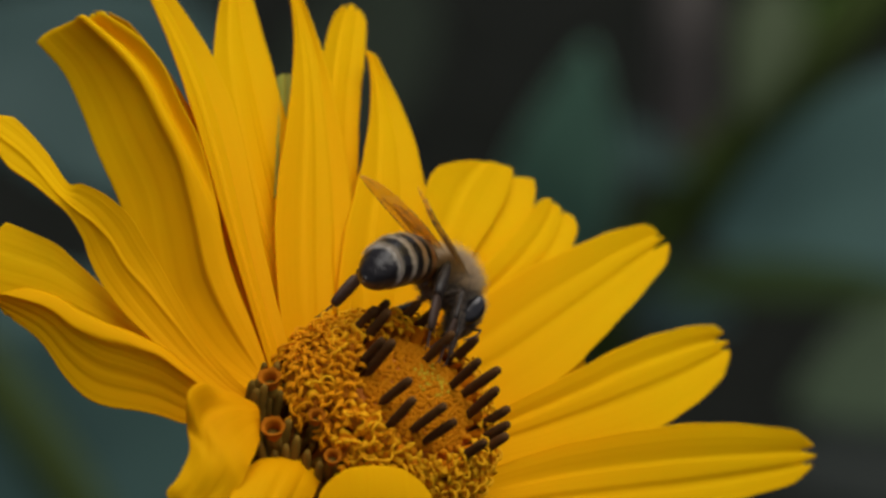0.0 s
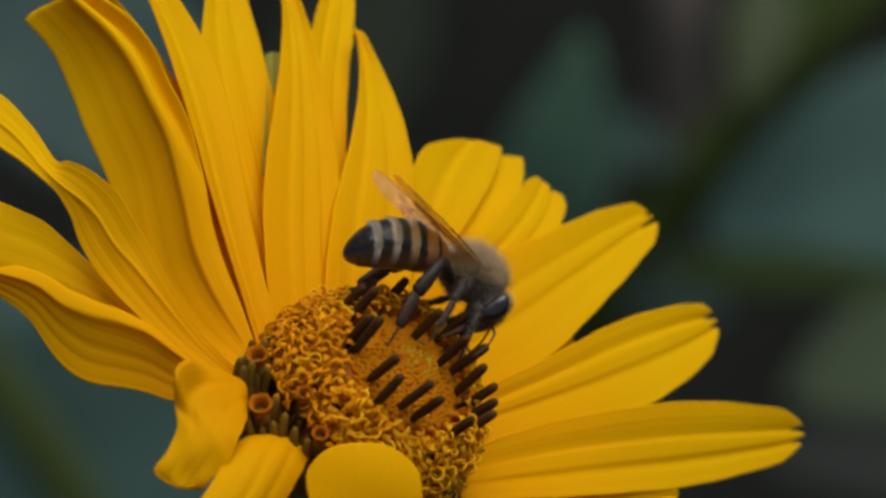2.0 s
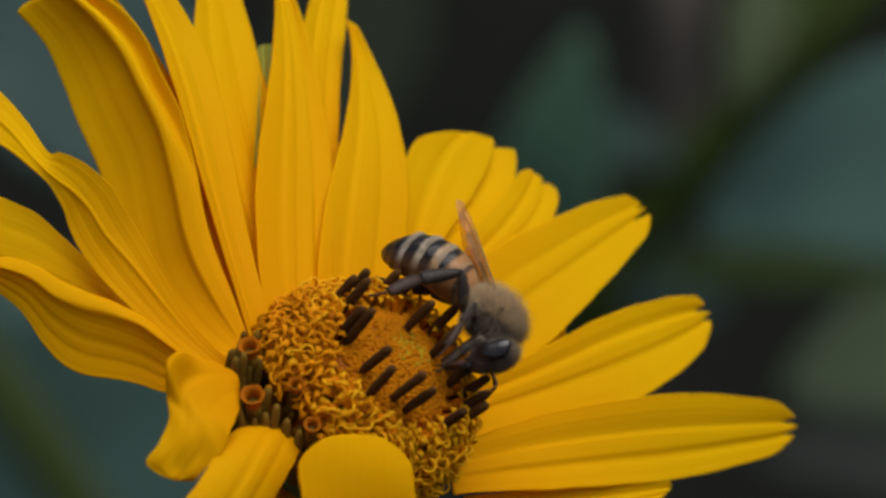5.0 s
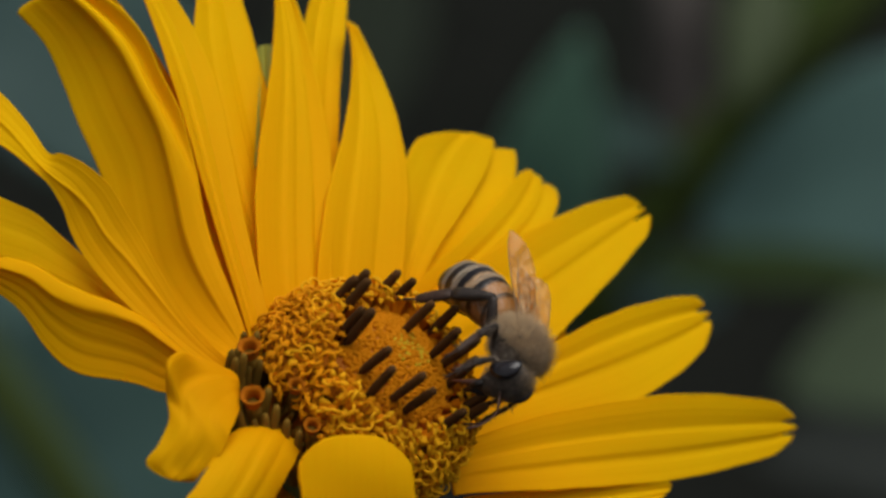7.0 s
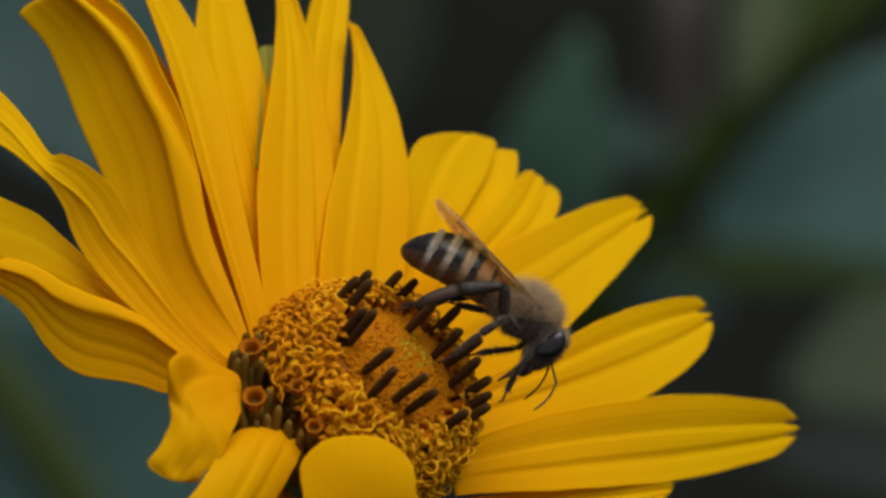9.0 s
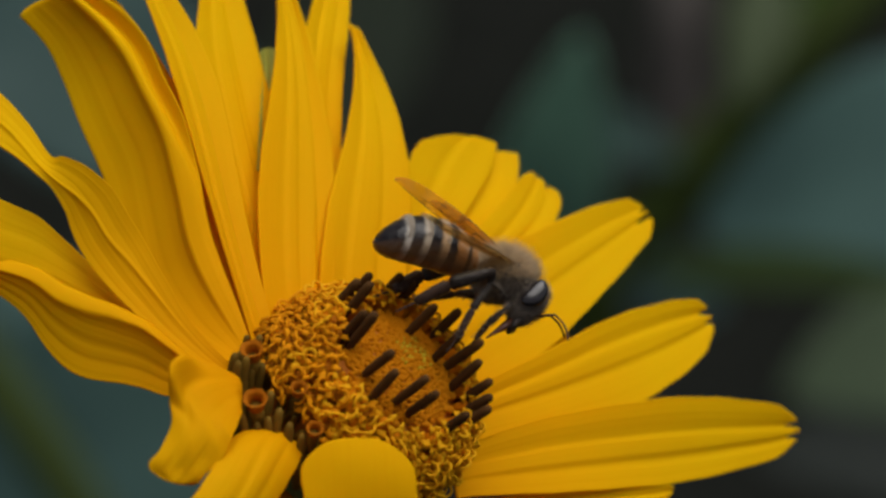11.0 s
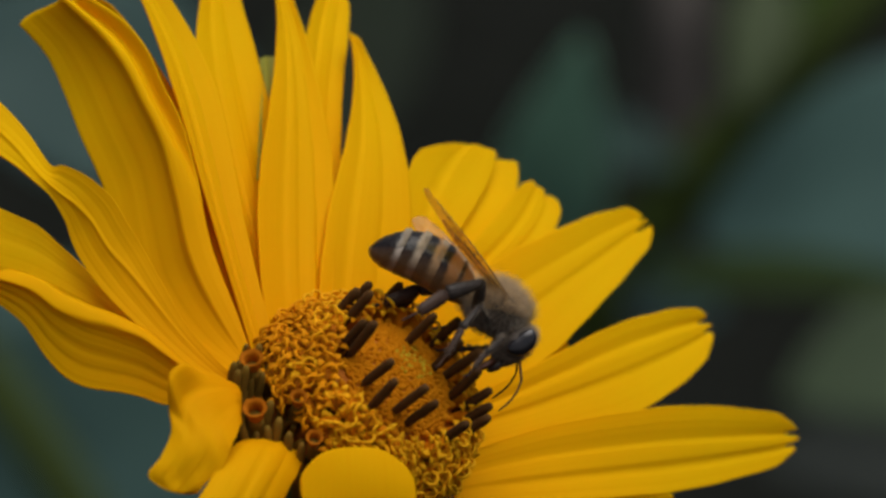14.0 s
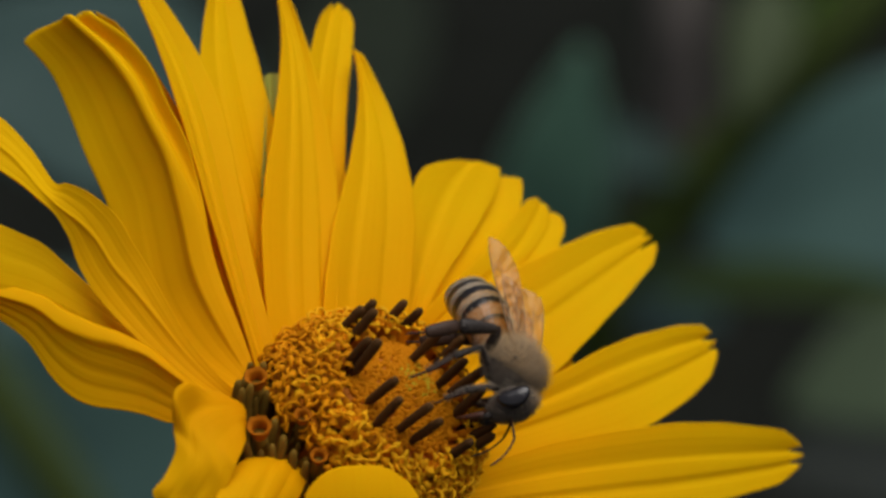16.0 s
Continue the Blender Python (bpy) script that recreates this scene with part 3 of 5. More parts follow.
def wing_material():
    """Clear amber membrane with a satin sheen and fine wrinkles."""
    m = bpy.data.materials.new("bee_wing")
    m.use_nodes = True
    n, l = m.node_tree.nodes, m.node_tree.links
    b = n["Principled BSDF"]
    b.inputs["Base Color"].default_value = (0.78, 0.65, 0.49, 1)
    b.inputs["Roughness"].default_value = 0.20
    b.inputs["Specular IOR Level"].default_value = 1.0
    tc = n.new("ShaderNodeTexCoord")
    wave = n.new("ShaderNodeTexNoise")
    wave.inputs["Scale"].default_value = 1.1
    l.new(tc.outputs["Object"], wave.inputs["Vector"])
    bump = n.new("ShaderNodeBump")
    bump.inputs["Strength"].default_value = 0.5
    bump.inputs["Distance"].default_value = 0.12
    l.new(wave.outputs["Fac"], bump.inputs["Height"])
    l.new(bump.outputs["Normal"], b.inputs["Normal"])
    clear = n.new("ShaderNodeBsdfTransparent")
    clear.inputs["Color"].default_value = (0.97, 0.87, 0.60, 1)
    mix = n.new("ShaderNodeMixShader")
    mix.inputs["Fac"].default_value = 0.17
    l.new(clear.outputs[0], mix.inputs[1])
    l.new(b.outputs[0], mix.inputs[2])
    l.new(mix.outputs[0], n["Material Output"].inputs["Surface"])
    return m


WING = wing_material()
VEIN = material("wing_vein", (0.24, 0.13, 0.055), 0.5, (0.16, 0.085, 0.035), 3.0)

bee = new("honey_bee")
bee.scale = (MM, MM, MM)
tagged(bee, "striped honey bee with furry brown thorax feeding on the flower", "bee")
NECK = Vector((1.65, 0, -0.45))
WAIST = Vector((-1.75, 0, 0.15))


def oval(bm, c, r, turn_y=0, seg=24, mat=0):
    m = Matrix.Translation(c) @ Euler((0, radians(turn_y), 0)).to_matrix().to_4x4() @ Matrix.Diagonal((*r, 1))
    made = bmesh.ops.create_uvsphere(bm, u_segments=seg, v_segments=seg * 2 // 3, radius=1, matrix=m)
    return made["verts"]


def hair(bm, p, way, length, thick):
    """One tapered hair."""
    e = way.orthogonal().normalized() * thick
    g = way.cross(e)
    ring = [bm.verts.new(p + e), bm.verts.new(p - e * 0.5 + g * 0.87), bm.verts.new(p - e * 0.5 - g * 0.87)]
    top = bm.verts.new(p + way * length)
    for i in range(3):
        bm.faces.new([ring[i], ring[(i + 1) % 3], top])


def fur(name, c, r, count, length, mat, parent, seed, keep, lean=(0, 0, 0), thick=0.014, label=""):
    """Fine hairs standing on an oval, where keep(direction) holds."""
    rng = random.Random(seed)
    bm = bmesh.new()
    c, r = Vector(c), Vector(r)
    done = 0
    while done < count:
        d = Vector([rng.gauss(0, 1) for _ in range(3)]).normalized()
        if not keep(d):
            continue
        done += 1
        p = c + Vector([a * b for a, b in zip(d, r)]) * 0.98
        n = Vector([a / b for a, b in zip(d, r)]).normalized()
        way = (n + Vector(lean) + Vector([rng.gauss(0, 0.36) for _ in range(3)])).normalized()
        hair(bm, p, way, length * rng.uniform(0.3, 1.25), thick)
    return part(name, bm, mat, parent, label)


bm = bmesh.new()
oval(bm, (0, 0, 0), (1.95, 1.75, 1.65))
oval(bm, (-1.25, 0, 0.1), (0.9, 1.15, 1.05))
thorax = part("thorax", bm, SKIN, bee, "dark thorax under brown fur")
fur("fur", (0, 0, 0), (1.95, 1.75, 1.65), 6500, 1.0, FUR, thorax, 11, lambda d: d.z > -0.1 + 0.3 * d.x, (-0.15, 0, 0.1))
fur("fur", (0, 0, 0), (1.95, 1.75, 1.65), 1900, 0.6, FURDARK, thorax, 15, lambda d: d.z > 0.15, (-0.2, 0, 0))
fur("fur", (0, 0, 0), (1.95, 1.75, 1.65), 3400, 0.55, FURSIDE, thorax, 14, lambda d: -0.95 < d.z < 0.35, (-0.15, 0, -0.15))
fur("fur", (1.0, 0, -0.1), (0.95, 1.45, 1.35), 900, 0.55, FURPALE, thorax, 16, lambda d: d.x > 0.1, (0.0, 0, 0.1))
fur("fur", (-1.25, 0, 0.1), (0.9, 1.15, 1.05), 1100, 0.6, FURPALE, thorax, 17, lambda d: d.x < 0.2, (-0.5, 0, 0))

# the head hangs from the neck: a triangular face, wide at the eyes and narrow at the mouth
FACE_AT = Vector((0.70, 0, -0.75))
bm = bmesh.new()
for v in oval(bm, (0, 0, 0), (0.98, 1.72, 1.62), 0, 28):
    low = min(1.0, max(0.0, -v.co.z / 1.62))
    v.co.y *= 1 - 0.52 * low ** 1.3
    v.co.x += 0.22 * low - 0.18 * (v.co.y / 1.7) ** 2
    v.co.z *= 1.0 + 0.12 * low
for v in bm.verts:
    v.co += FACE_AT
head = part("head", bm, FACE, bee, "dark face with short pale hair")
head.location = NECK
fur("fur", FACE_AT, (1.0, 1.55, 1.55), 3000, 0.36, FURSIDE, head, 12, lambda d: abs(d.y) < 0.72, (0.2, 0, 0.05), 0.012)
fur("fur", FACE_AT, (0.95, 1.3, 1.62), 700, 0.50, FUR, head, 18, lambda d: d.z > 0.55, (-0.1, 0, 0.2), 0.012)
antennae = {}
for s in (-1, 1):
    bm = bmesh.new()
    for v in oval(bm, (0, 0, 0), (0.66, 0.42, 1.08), 0, 24):
        v.co.x += 0.22 * (1 - (v.co.z / 1.08) ** 2) - 0.1
        v.co += FACE_AT + Vector((0.0, s * (1.42 + 0.14 * (v.co.z > 0) * v.co.z), 0.22))
    part("eye", bm, EYE, head, "glossy black compound eye")
    bm = bmesh.new()
    elbow, tip = Vector((0.85, s * 0.75, -1.15)), Vector((0.55, s * 0.85, -3.55))
    lathe(bm, [Vector((0, 0, 0)), elbow * 0.12, elbow * 0.5, elbow], (0.11, 0.075, 0.085, 0.08), 8)
    joints = 11
    line, radii = [], []
    for i in range(joints * 2 + 1):
        q = i / (joints * 2)
        line.append(elbow.lerp(tip, q) + Vector((0.22 * math.sin(math.pi * q), 0, 0)))
        radii.append((0.074 if i % 2 else 0.060) * (1 if q < 0.95 else 0.6))
    lathe(bm, line, radii, 8)
    antennae[s] = part("antenna", bm, FEELER, head, "thin reddish-brown antenna")
    antennae[s].location = FACE_AT + Vector((0.98, s * 0.28, -0.35))
    bm = bmesh.new()
    lathe(bm, [FACE_AT + Vector(q) for q in ((0.35, s * 0.55, -1.45), (0.40, s * 0.50, -1.85), (0.36, s * 0.22, -2.25), (0.34, s * 0.06, -2.35))],
          (0.24, 0.26, 0.18, 0.06), 8)
    part("mandible", bm, LEGS, head)
bm = bmesh.new()
lathe(bm, [FACE_AT + Vector(q) for q in ((0.1, 0, -1.6), (-0.05, 0, -2.4), (-0.2, 0, -3.1), (-0.3, 0, -3.7))], (0.34, 0.24, 0.13, 0.05), 8)
part("tongue", bm, TONGUE, head, "short reddish-brown tongue")

# the abdomen: six overlapping rings, about the waist
ABD = [(0.0, 0.55), (0.07, 1.35), (0.18, 1.82), (0.32, 2.05), (0.48, 2.10), (0.62, 2.05), (0.74, 1.86), (0.84, 1.56), (0.92, 1.12), (0.97, 0.66), (1.0, 0.12)]


def abd(s):
    """Middle and radius of the abdomen at s from waist to tip."""
    r = 0.0
    for (a, ra), (b, rb) in zip(ABD, ABD[1:]):
        if a <= s <= b:
            q = (s - a) / (b - a)
            r = ra + (rb - ra) * q
    return Vector((-7.3 * s, 0, 3.4 * s * (1 - s) - 0.1 * s)), r


def band_material(name, front, rear, split, blur):
    """The shell of one ring: a front pigment that fades into a dark rear band, browner below."""
    m = bpy.data.materials.new(name)
    m.use_nodes = True
    n, l = m.node_tree.nodes, m.node_tree.links
    b = n["Principled BSDF"]
    b.inputs["Roughness"].default_value = 0.28
    b.inputs["Specular IOR Level"].default_value = 0.32
    tc = n.new("ShaderNodeTexCoord")
    xyz = n.new("ShaderNodeSeparateXYZ")
    l.new(tc.outputs["UV"], xyz.inputs[0])
    grain = n.new("ShaderNodeTexNoise")
    grain.inputs["Scale"].default_value = 2.2
    l.new(tc.outputs["Object"], grain.inputs["Vector"])
    add = n.new("ShaderNodeMath")
    add.operation = "MULTIPLY_ADD"
    add.inputs[1].default_value = 0.25
    l.new(grain.outputs["Fac"], add.inputs[0])
    l.new(xyz.outputs["Y"], add.inputs[2])
    ramp = n.new("ShaderNodeValToRGB")
    e = ramp.color_ramp.elements
    e[0].position, e[1].position = split + 0.125 - blur, split + 0.125 + blur
    e[0].color, e[1].color = (*front, 1), (*rear, 1)
    l.new(add.outputs[0], ramp.inputs["Fac"])
    under = n.new("ShaderNodeValToRGB")
    u = under.color_ramp.elements
    u[0].position, u[1].position = 0.20, 0.56
    u[0].color, u[1].color = (0.80, 0.80, 0.80, 1), (0, 0, 0, 1)
    l.new(xyz.outputs["X"], under.inputs["Fac"])
    blend = n.new("ShaderNodeMix")
    blend.data_type = "RGBA"
    blend.inputs[7].default_value = (0.15, 0.078, 0.036, 1)
    l.new(under.outputs["Color"], blend.inputs[0])
    l.new(ramp.outputs["Color"], blend.inputs[6])
    l.new(blend.outputs[2], b.inputs["Base Color"])
    bump = n.new("ShaderNodeBump")
    bump.inputs["Strength"].default_value = 0.08
    bump.inputs["Distance"].default_value = 0.05
    l.new(grain.outputs["Fac"], bump.inputs["Height"])
    l.new(bump.outputs["Normal"], b.inputs["Normal"])
    return m


TANC, PALEC, DARKC = (0.38, 0.175, 0.058), (0.54, 0.48, 0.41), (0.010, 0.008, 0.009)
CUTS = [0.0, 0.17, 0.36, 0.54, 0.71, 0.86, 1.0]
BANDS = [(TANC, (0.07, 0.04, 0.022), 0.78, 0.08), (TANC, DARKC, 0.62, 0.08), ((0.44, 0.28, 0.15), DARKC, 0.50, 0.10), ((0.50, 0.41, 0.31), DARKC, 0.44, 0.10),
         (PALEC, DARKC, 0.42, 0.12), ((0.022, 0.018, 0.018), DARKC, 0.15, 0.1)]
abdomen = None
for k, (c1, c2, split, blur) in enumerate(BANDS):
    a, b = CUTS[k], min(1.0, CUTS[k + 1] + 0.025)
    bm = bmesh.new()
    uv = bm.loops.layers.uv.verify()
    rings = []
    ns, sides = 13, 40
    for i in range(ns):
        s = a + (b - a) * i / (ns - 1)
        c, r = abd(s)
        r = r * (1 + 0.03 * (i / (ns - 1))) + (0.05 if i else -0.02)
        if i == ns - 1 and k < 5:
            r -= 0.06
        rings.append([bm.verts.new(c + Vector((0, math.cos(q) * r * 0.80, math.sin(q) * r * 0.76)))
                      for q in (2 * math.pi * j / sides for j in range(sides))])
    for i in range(ns - 1):
        for j in range(sides):
            f = bm.faces.new([rings[i][j], rings[i + 1][j], rings[i + 1][(j + 1) % sides], rings[i][(j + 1) % sides]])
            for lo, (ii, jj) in zip(f.loops, ((i, j), (i + 1, j), (i + 1, j + 1), (i, j + 1))):
                lo[uv].uv = ((math.sin(2 * math.pi * jj / sides) + 1) / 2, ii / (ns - 1))
    if k == 5:
        bm.faces.new(rings[-1])
    shell = band_material("bee_band", c1, c2, split, blur)
    if abdomen is None:
        abdomen = part("abdomen", bm, shell, bee, "striped tan, grey and black abdomen")
        abdomen.location = WAIST
    else:
        part("abdomen_ring", bm, shell, abdomen)
# short pale hair along the bands, longer beside the waist and below
tuft = random.Random(21)
bm = bmesh.new()
for _ in range(4200):
    k = tuft.choice((0, 0, 0, 1, 2, 3, 3, 4, 4))
    s = CUTS[k] + (CUTS[k + 1] - CUTS[k]) * tuft.uniform(0.02, 0.36 if k > 1 else 0.8)
    q = tuft.uniform(-0.9, math.pi + 0.9) if k == 0 else tuft.uniform(0.1, math.pi - 0.1)
    c, r = abd(s)
    n = Vector((0, math.cos(q), math.sin(q)))
    p = c + Vector((0, n.y * r * 0.82, n.z * r * 0.78))
    way = (n * 0.5 + Vector((-0.8, 0, 0)) + Vector([tuft.gauss(0, 0.2) for _ in range(3)])).normalized()
    hair(bm, p, way, tuft.uniform(0.14, 0.30) * (1.5 if k == 0 else 1), 0.013)
part("fur", bm, FURPALE, abdomen, "short pale hair in bands")


def wing(name, root, to, chord_dir, length, chord, parent):
    """A clear wing with dark veins from its root along a way."""
    root, t = Vector(root), Vector(to).normalized()
    c = Vector(chord_dir)
    c = (c - t * c.dot(t)).normalized()
    n = t.cross(c)
    rows = []
    for i in range(26):
        s = i / 25
        wd = chord * (0.25 + 0.75 * math.sin(math.pi / 2 * min(1, s / 0.68))) * math.sqrt(max(0.0, 1 - max(0, (s - 0.68) / 0.33) ** 2.4))
        lead = 0.10 * chord * math.sin(math.pi * s) - 0.10 * chord * max(0, (s - 0.7) / 0.3) ** 2.5
        rows.append([(root + t * (length * s) + c * (lead - wd * q / 6) + n * (0.07 * math.sin(1.6 * q + 5 * s)), n) for q in range(7)])
    bm = bmesh.new()
    sheet(bm, rows, 0.012)
    for q, e in ((0, 24), (2, 21), (4, 18), (6, 16)):
        lathe(bm, [rows[i][q][0] for i in range(e)], [0.050 - 0.0012 * i if q == 0 else 0.022 for i in range(e)], 5, mat=1)
    for i, q in ((10, 0), (10, 2), (15, 2), (18, 0), (15, 4)):
        lathe(bm, [rows[i][q][0], rows[i + 1][q + 1][0], rows[i][q + 2][0]], [0.020] * 3, 5, mat=1)
    return part(name, bm, [WING, VEIN], parent, "clear amber wing with brown veins")


forewings = {}
WING_ROOT = Vector((0.55, 1.50, 0.80))
for s in (-1, 1):
    forewings[s] = wing("forewing", (0, 0, 0), (-0.90, s * 0.22, 0.36), (0.05, s * 1.0, 0.12), 9.4, 2.6, bee)
    forewings[s].location = (WING_ROOT.x, WING_ROOT.y * s, WING_ROOT.z)
    wing("hindwing", (-0.7, -0.35 * s, 0.12), (-0.905, s * 0.17, 0.345), (0.05, s * 1.0, 0.12), 6.2, 1.8, forewings[s])
    bm = bmesh.new()
    oval(bm, (0.0, 0, 0), (0.26, 0.17, 0.15), 0, 12)
    part("wing_joint", bm, LEGS, forewings[s], "dark scale over the wing root")


def limb(bm, line, wide, thin, across, sides=12):
    """A flattened, tapering limb along a line: half-widths in the plane that holds across, and through it."""
    rings = []
    for i, (p, w, d) in enumerate(zip(line, wide, thin)):
        t = (line[min(i + 1, len(line) - 1)] - line[max(i - 1, 0)]).normalized()
        e = (across - t * across.dot(t)).normalized()
        g = t.cross(e)
        rings.append([bm.verts.new(p + e * (math.cos(a) * w) + g * (math.sin(a) * d)) for a in (2 * math.pi * j / sides for j in range(sides))])
    for a, b in zip(rings, rings[1:]):
        for j in range(sides):
            bm.faces.new([a[j], a[(j + 1) % sides], b[(j + 1) % sides], b[j]])
    bm.faces.new(rings[0][::-1])
    bm.faces.new(rings[-1])


# hip on the body, then knee, ankle, heel and toe from the hip
LEG_SHAPES = {
    "foreleg": ((1.0, 0.8, -1.35), (0.35, 0.95, -0.75), (-0.05, 1.25, -2.2), (-0.35, 1.15, -3.4), (-0.5, 1.05, -4.1), 0.62),
    "midleg": ((-0.06, 1.20, -1.16), (-0.47, 1.92, 0.25), (-1.82, 2.04, -1.25), (-3.09, 1.67, -2.77), (-3.79, 1.62, -3.47), 0.72),
    "hindleg": ((-1.12, 1.14, -0.99), (-0.91, 1.96, 1.41), (-3.54, 1.63, 0.15), (-5.42, 1.17, -1.39), (-6.42, 1.07, -2.04), 1.38),
}
legs = {}
bristle = random.Random(31)


def bristles(bm, a, b, r, count):
    """Short stiff hairs along a leg segment."""
    t = (b - a).normalized()
    e = t.orthogonal().normalized()
    g = t.cross(e)
    for _ in range(count):
        q = bristle.uniform(0, 6.283)
        n = e * math.cos(q) + g * math.sin(q)
        hair(bm, a.lerp(b, bristle.random()) + n * r, (n + t * bristle.uniform(0.2, 0.9)).normalized(), bristle.uniform(0.15, 0.4), 0.013)


for kind_of_leg, (hip, *joints, big) in LEG_SHAPES.items():
    for s in (-1, 1):
        knee, ankle, heel, toe = [Vector((x, y * s, z)) for x, y, z in joints]
        origin, up = Vector((0, 0, 0)), Vector((0, 0.2 * s, 1))
        bm = bmesh.new()
        limb(bm, [knee * q for q in (0, 0.25, 0.6, 0.9, 1)], [k * big for k in (0.22, 0.30, 0.30, 0.22, 0.16)], [k * big for k in (0.20, 0.25, 0.25, 0.19, 0.14)], Vector((1, 0, 0.2)))
        leg = part(kind_of_leg, bm, LEGS, bee)
        leg.location = (hip[0], hip[1] * s, hip[2])
        bm = bmesh.new()
        limb(bm, [knee.lerp(ankle, q) for q in (-0.03, 0.15, 0.45, 0.75, 0.94, 1)], [k * big for k in (0.14, 0.24, 0.31, 0.38, 0.36, 0.22)], [k * big for k in (0.13, 0.20, 0.26, 0.27, 0.22, 0.14)], up)
        part("shin", bm, LEGS, leg)
        bm = bmesh.new()
        limb(bm, [ankle.lerp(heel, q) for q in (-0.02, 0.12, 0.45, 0.8, 0.97, 1)], [k * big for k in (0.20, 0.33, 0.34, 0.30, 0.24, 0.12)], [k * big for k in (0.12, 0.20, 0.21, 0.18, 0.13, 0.09)], up)
        for k in range(4):
            a, b = heel.lerp(toe, k / 4), heel.lerp(toe, (k + 1) / 4)
            lathe(bm, [a, a.lerp(b, 0.7), b], (0.055, 0.10, 0.06), 7)
        for c in (-1, 1):
            lathe(bm, [toe, toe + Vector((-0.15, 0.12 * c, -0.05)), toe + Vector((-0.22, 0.16 * c, -0.2))], (0.05, 0.04, 0.015), 5)
        part("foot", bm, FOOT, leg)
        bm = bmesh.new()
        many = 0.6 if kind_of_leg == "hindleg" else 1.6
        bristles(bm, origin, knee, 0.22 * big, int(130 * many))
        bristles(bm, knee, ankle, 0.24 * big, int(160 * many))
        bristles(bm, ankle, heel, 0.2 * big, int(90 * many))
        part("leg_hair", bm, FURDARK if kind_of_leg == "hindleg" else FURSIDE, leg, "short brown hair")
        legs[kind_of_leg, s] = leg

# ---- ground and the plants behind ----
# Soil kept near black: the plants' shade is put into its colour.
SOIL = material("shaded_soil", (0.0108, 0.0118, 0.0103), 0.95, (0.0055, 0.0065, 0.005), 60, bump=0.6, bump_scale=0.01, spec=0.05)
# LEAFPALE, LEAFSOFT and LEAFDIM: leaf greens with their lighting put into the colour.
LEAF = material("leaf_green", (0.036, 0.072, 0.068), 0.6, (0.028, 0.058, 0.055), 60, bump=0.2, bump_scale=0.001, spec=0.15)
LEAFPALE = material("leaf_green_brightened", (0.052, 0.102, 0.092), 0.6, (0.043, 0.085, 0.077), 60, bump=0.2, bump_scale=0.001, spec=0.15)
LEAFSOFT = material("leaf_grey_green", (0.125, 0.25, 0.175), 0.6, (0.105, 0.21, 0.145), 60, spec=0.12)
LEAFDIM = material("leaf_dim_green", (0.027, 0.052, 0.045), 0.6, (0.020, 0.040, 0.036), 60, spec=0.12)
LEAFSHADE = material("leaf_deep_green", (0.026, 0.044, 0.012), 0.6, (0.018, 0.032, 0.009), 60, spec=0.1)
GRASS = material("leaf_bright_green", (0.085, 0.185, 0.018), 0.6, (0.060, 0.135, 0.012), 60, spec=0.12)
OLIVE = material("leaf_olive", (0.07, 0.1, 0.058), 0.6, (0.05, 0.076, 0.042), 60, spec=0.12)
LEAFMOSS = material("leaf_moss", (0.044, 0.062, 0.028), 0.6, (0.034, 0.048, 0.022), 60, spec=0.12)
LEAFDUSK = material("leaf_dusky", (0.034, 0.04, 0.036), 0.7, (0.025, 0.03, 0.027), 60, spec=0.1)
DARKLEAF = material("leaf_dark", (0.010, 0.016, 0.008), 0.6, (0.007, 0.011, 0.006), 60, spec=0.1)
DARKSTEM = material("stem_dark", (0.040, 0.060, 0.013), 0.6, (0.028, 0.042, 0.009), 60, spec=0.1)
WOOD = material("stem_dry", (0.11, 0.098, 0.09), 0.8, (0.08, 0.072, 0.067), 60, spec=0.1)
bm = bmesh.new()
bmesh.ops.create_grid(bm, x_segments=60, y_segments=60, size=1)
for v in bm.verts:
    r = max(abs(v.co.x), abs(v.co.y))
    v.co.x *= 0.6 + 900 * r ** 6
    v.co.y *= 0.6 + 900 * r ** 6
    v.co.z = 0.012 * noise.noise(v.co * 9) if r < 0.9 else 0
ground = tagged(part("ground", bm, SOIL), "bare garden soil with plant shade in its dark colour", "ground", kind="structure")


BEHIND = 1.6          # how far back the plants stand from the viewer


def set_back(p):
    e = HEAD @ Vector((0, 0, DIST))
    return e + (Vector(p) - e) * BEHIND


def leaf(parent, base, tip, width, facing, bend=0.0, mat=None):
    """A pointed oval leaf with a sunken midrib, from base to tip in the world, its face towards facing."""
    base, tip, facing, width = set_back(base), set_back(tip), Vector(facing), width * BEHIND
    along = tip - base
    t = along.normalized()
    across = t.cross(facing).normalized()
    n = across.cross(t)
    rows = []
    for i in range(22):
        s = i / 21
        w = width / 2 * (math.sin(math.pi * s ** 0.75) ** 0.8 + 0.02)
        row = []
        for j in range(13):
            x = 2 * j / 12 - 1
            lift = 0.10 * w * abs(x) + bend * math.sin(math.pi * s) * along.length + 0.02 * w * math.sin(14 * s + 3 * x)
            row.append((base + along * s + across * (x * w) + n * lift, n))
        rows.append(row)
    bm = bmesh.new()
    sheet(bm, rows, 0.0006)
    return part("leaf", bm, mat or LEAF, parent)


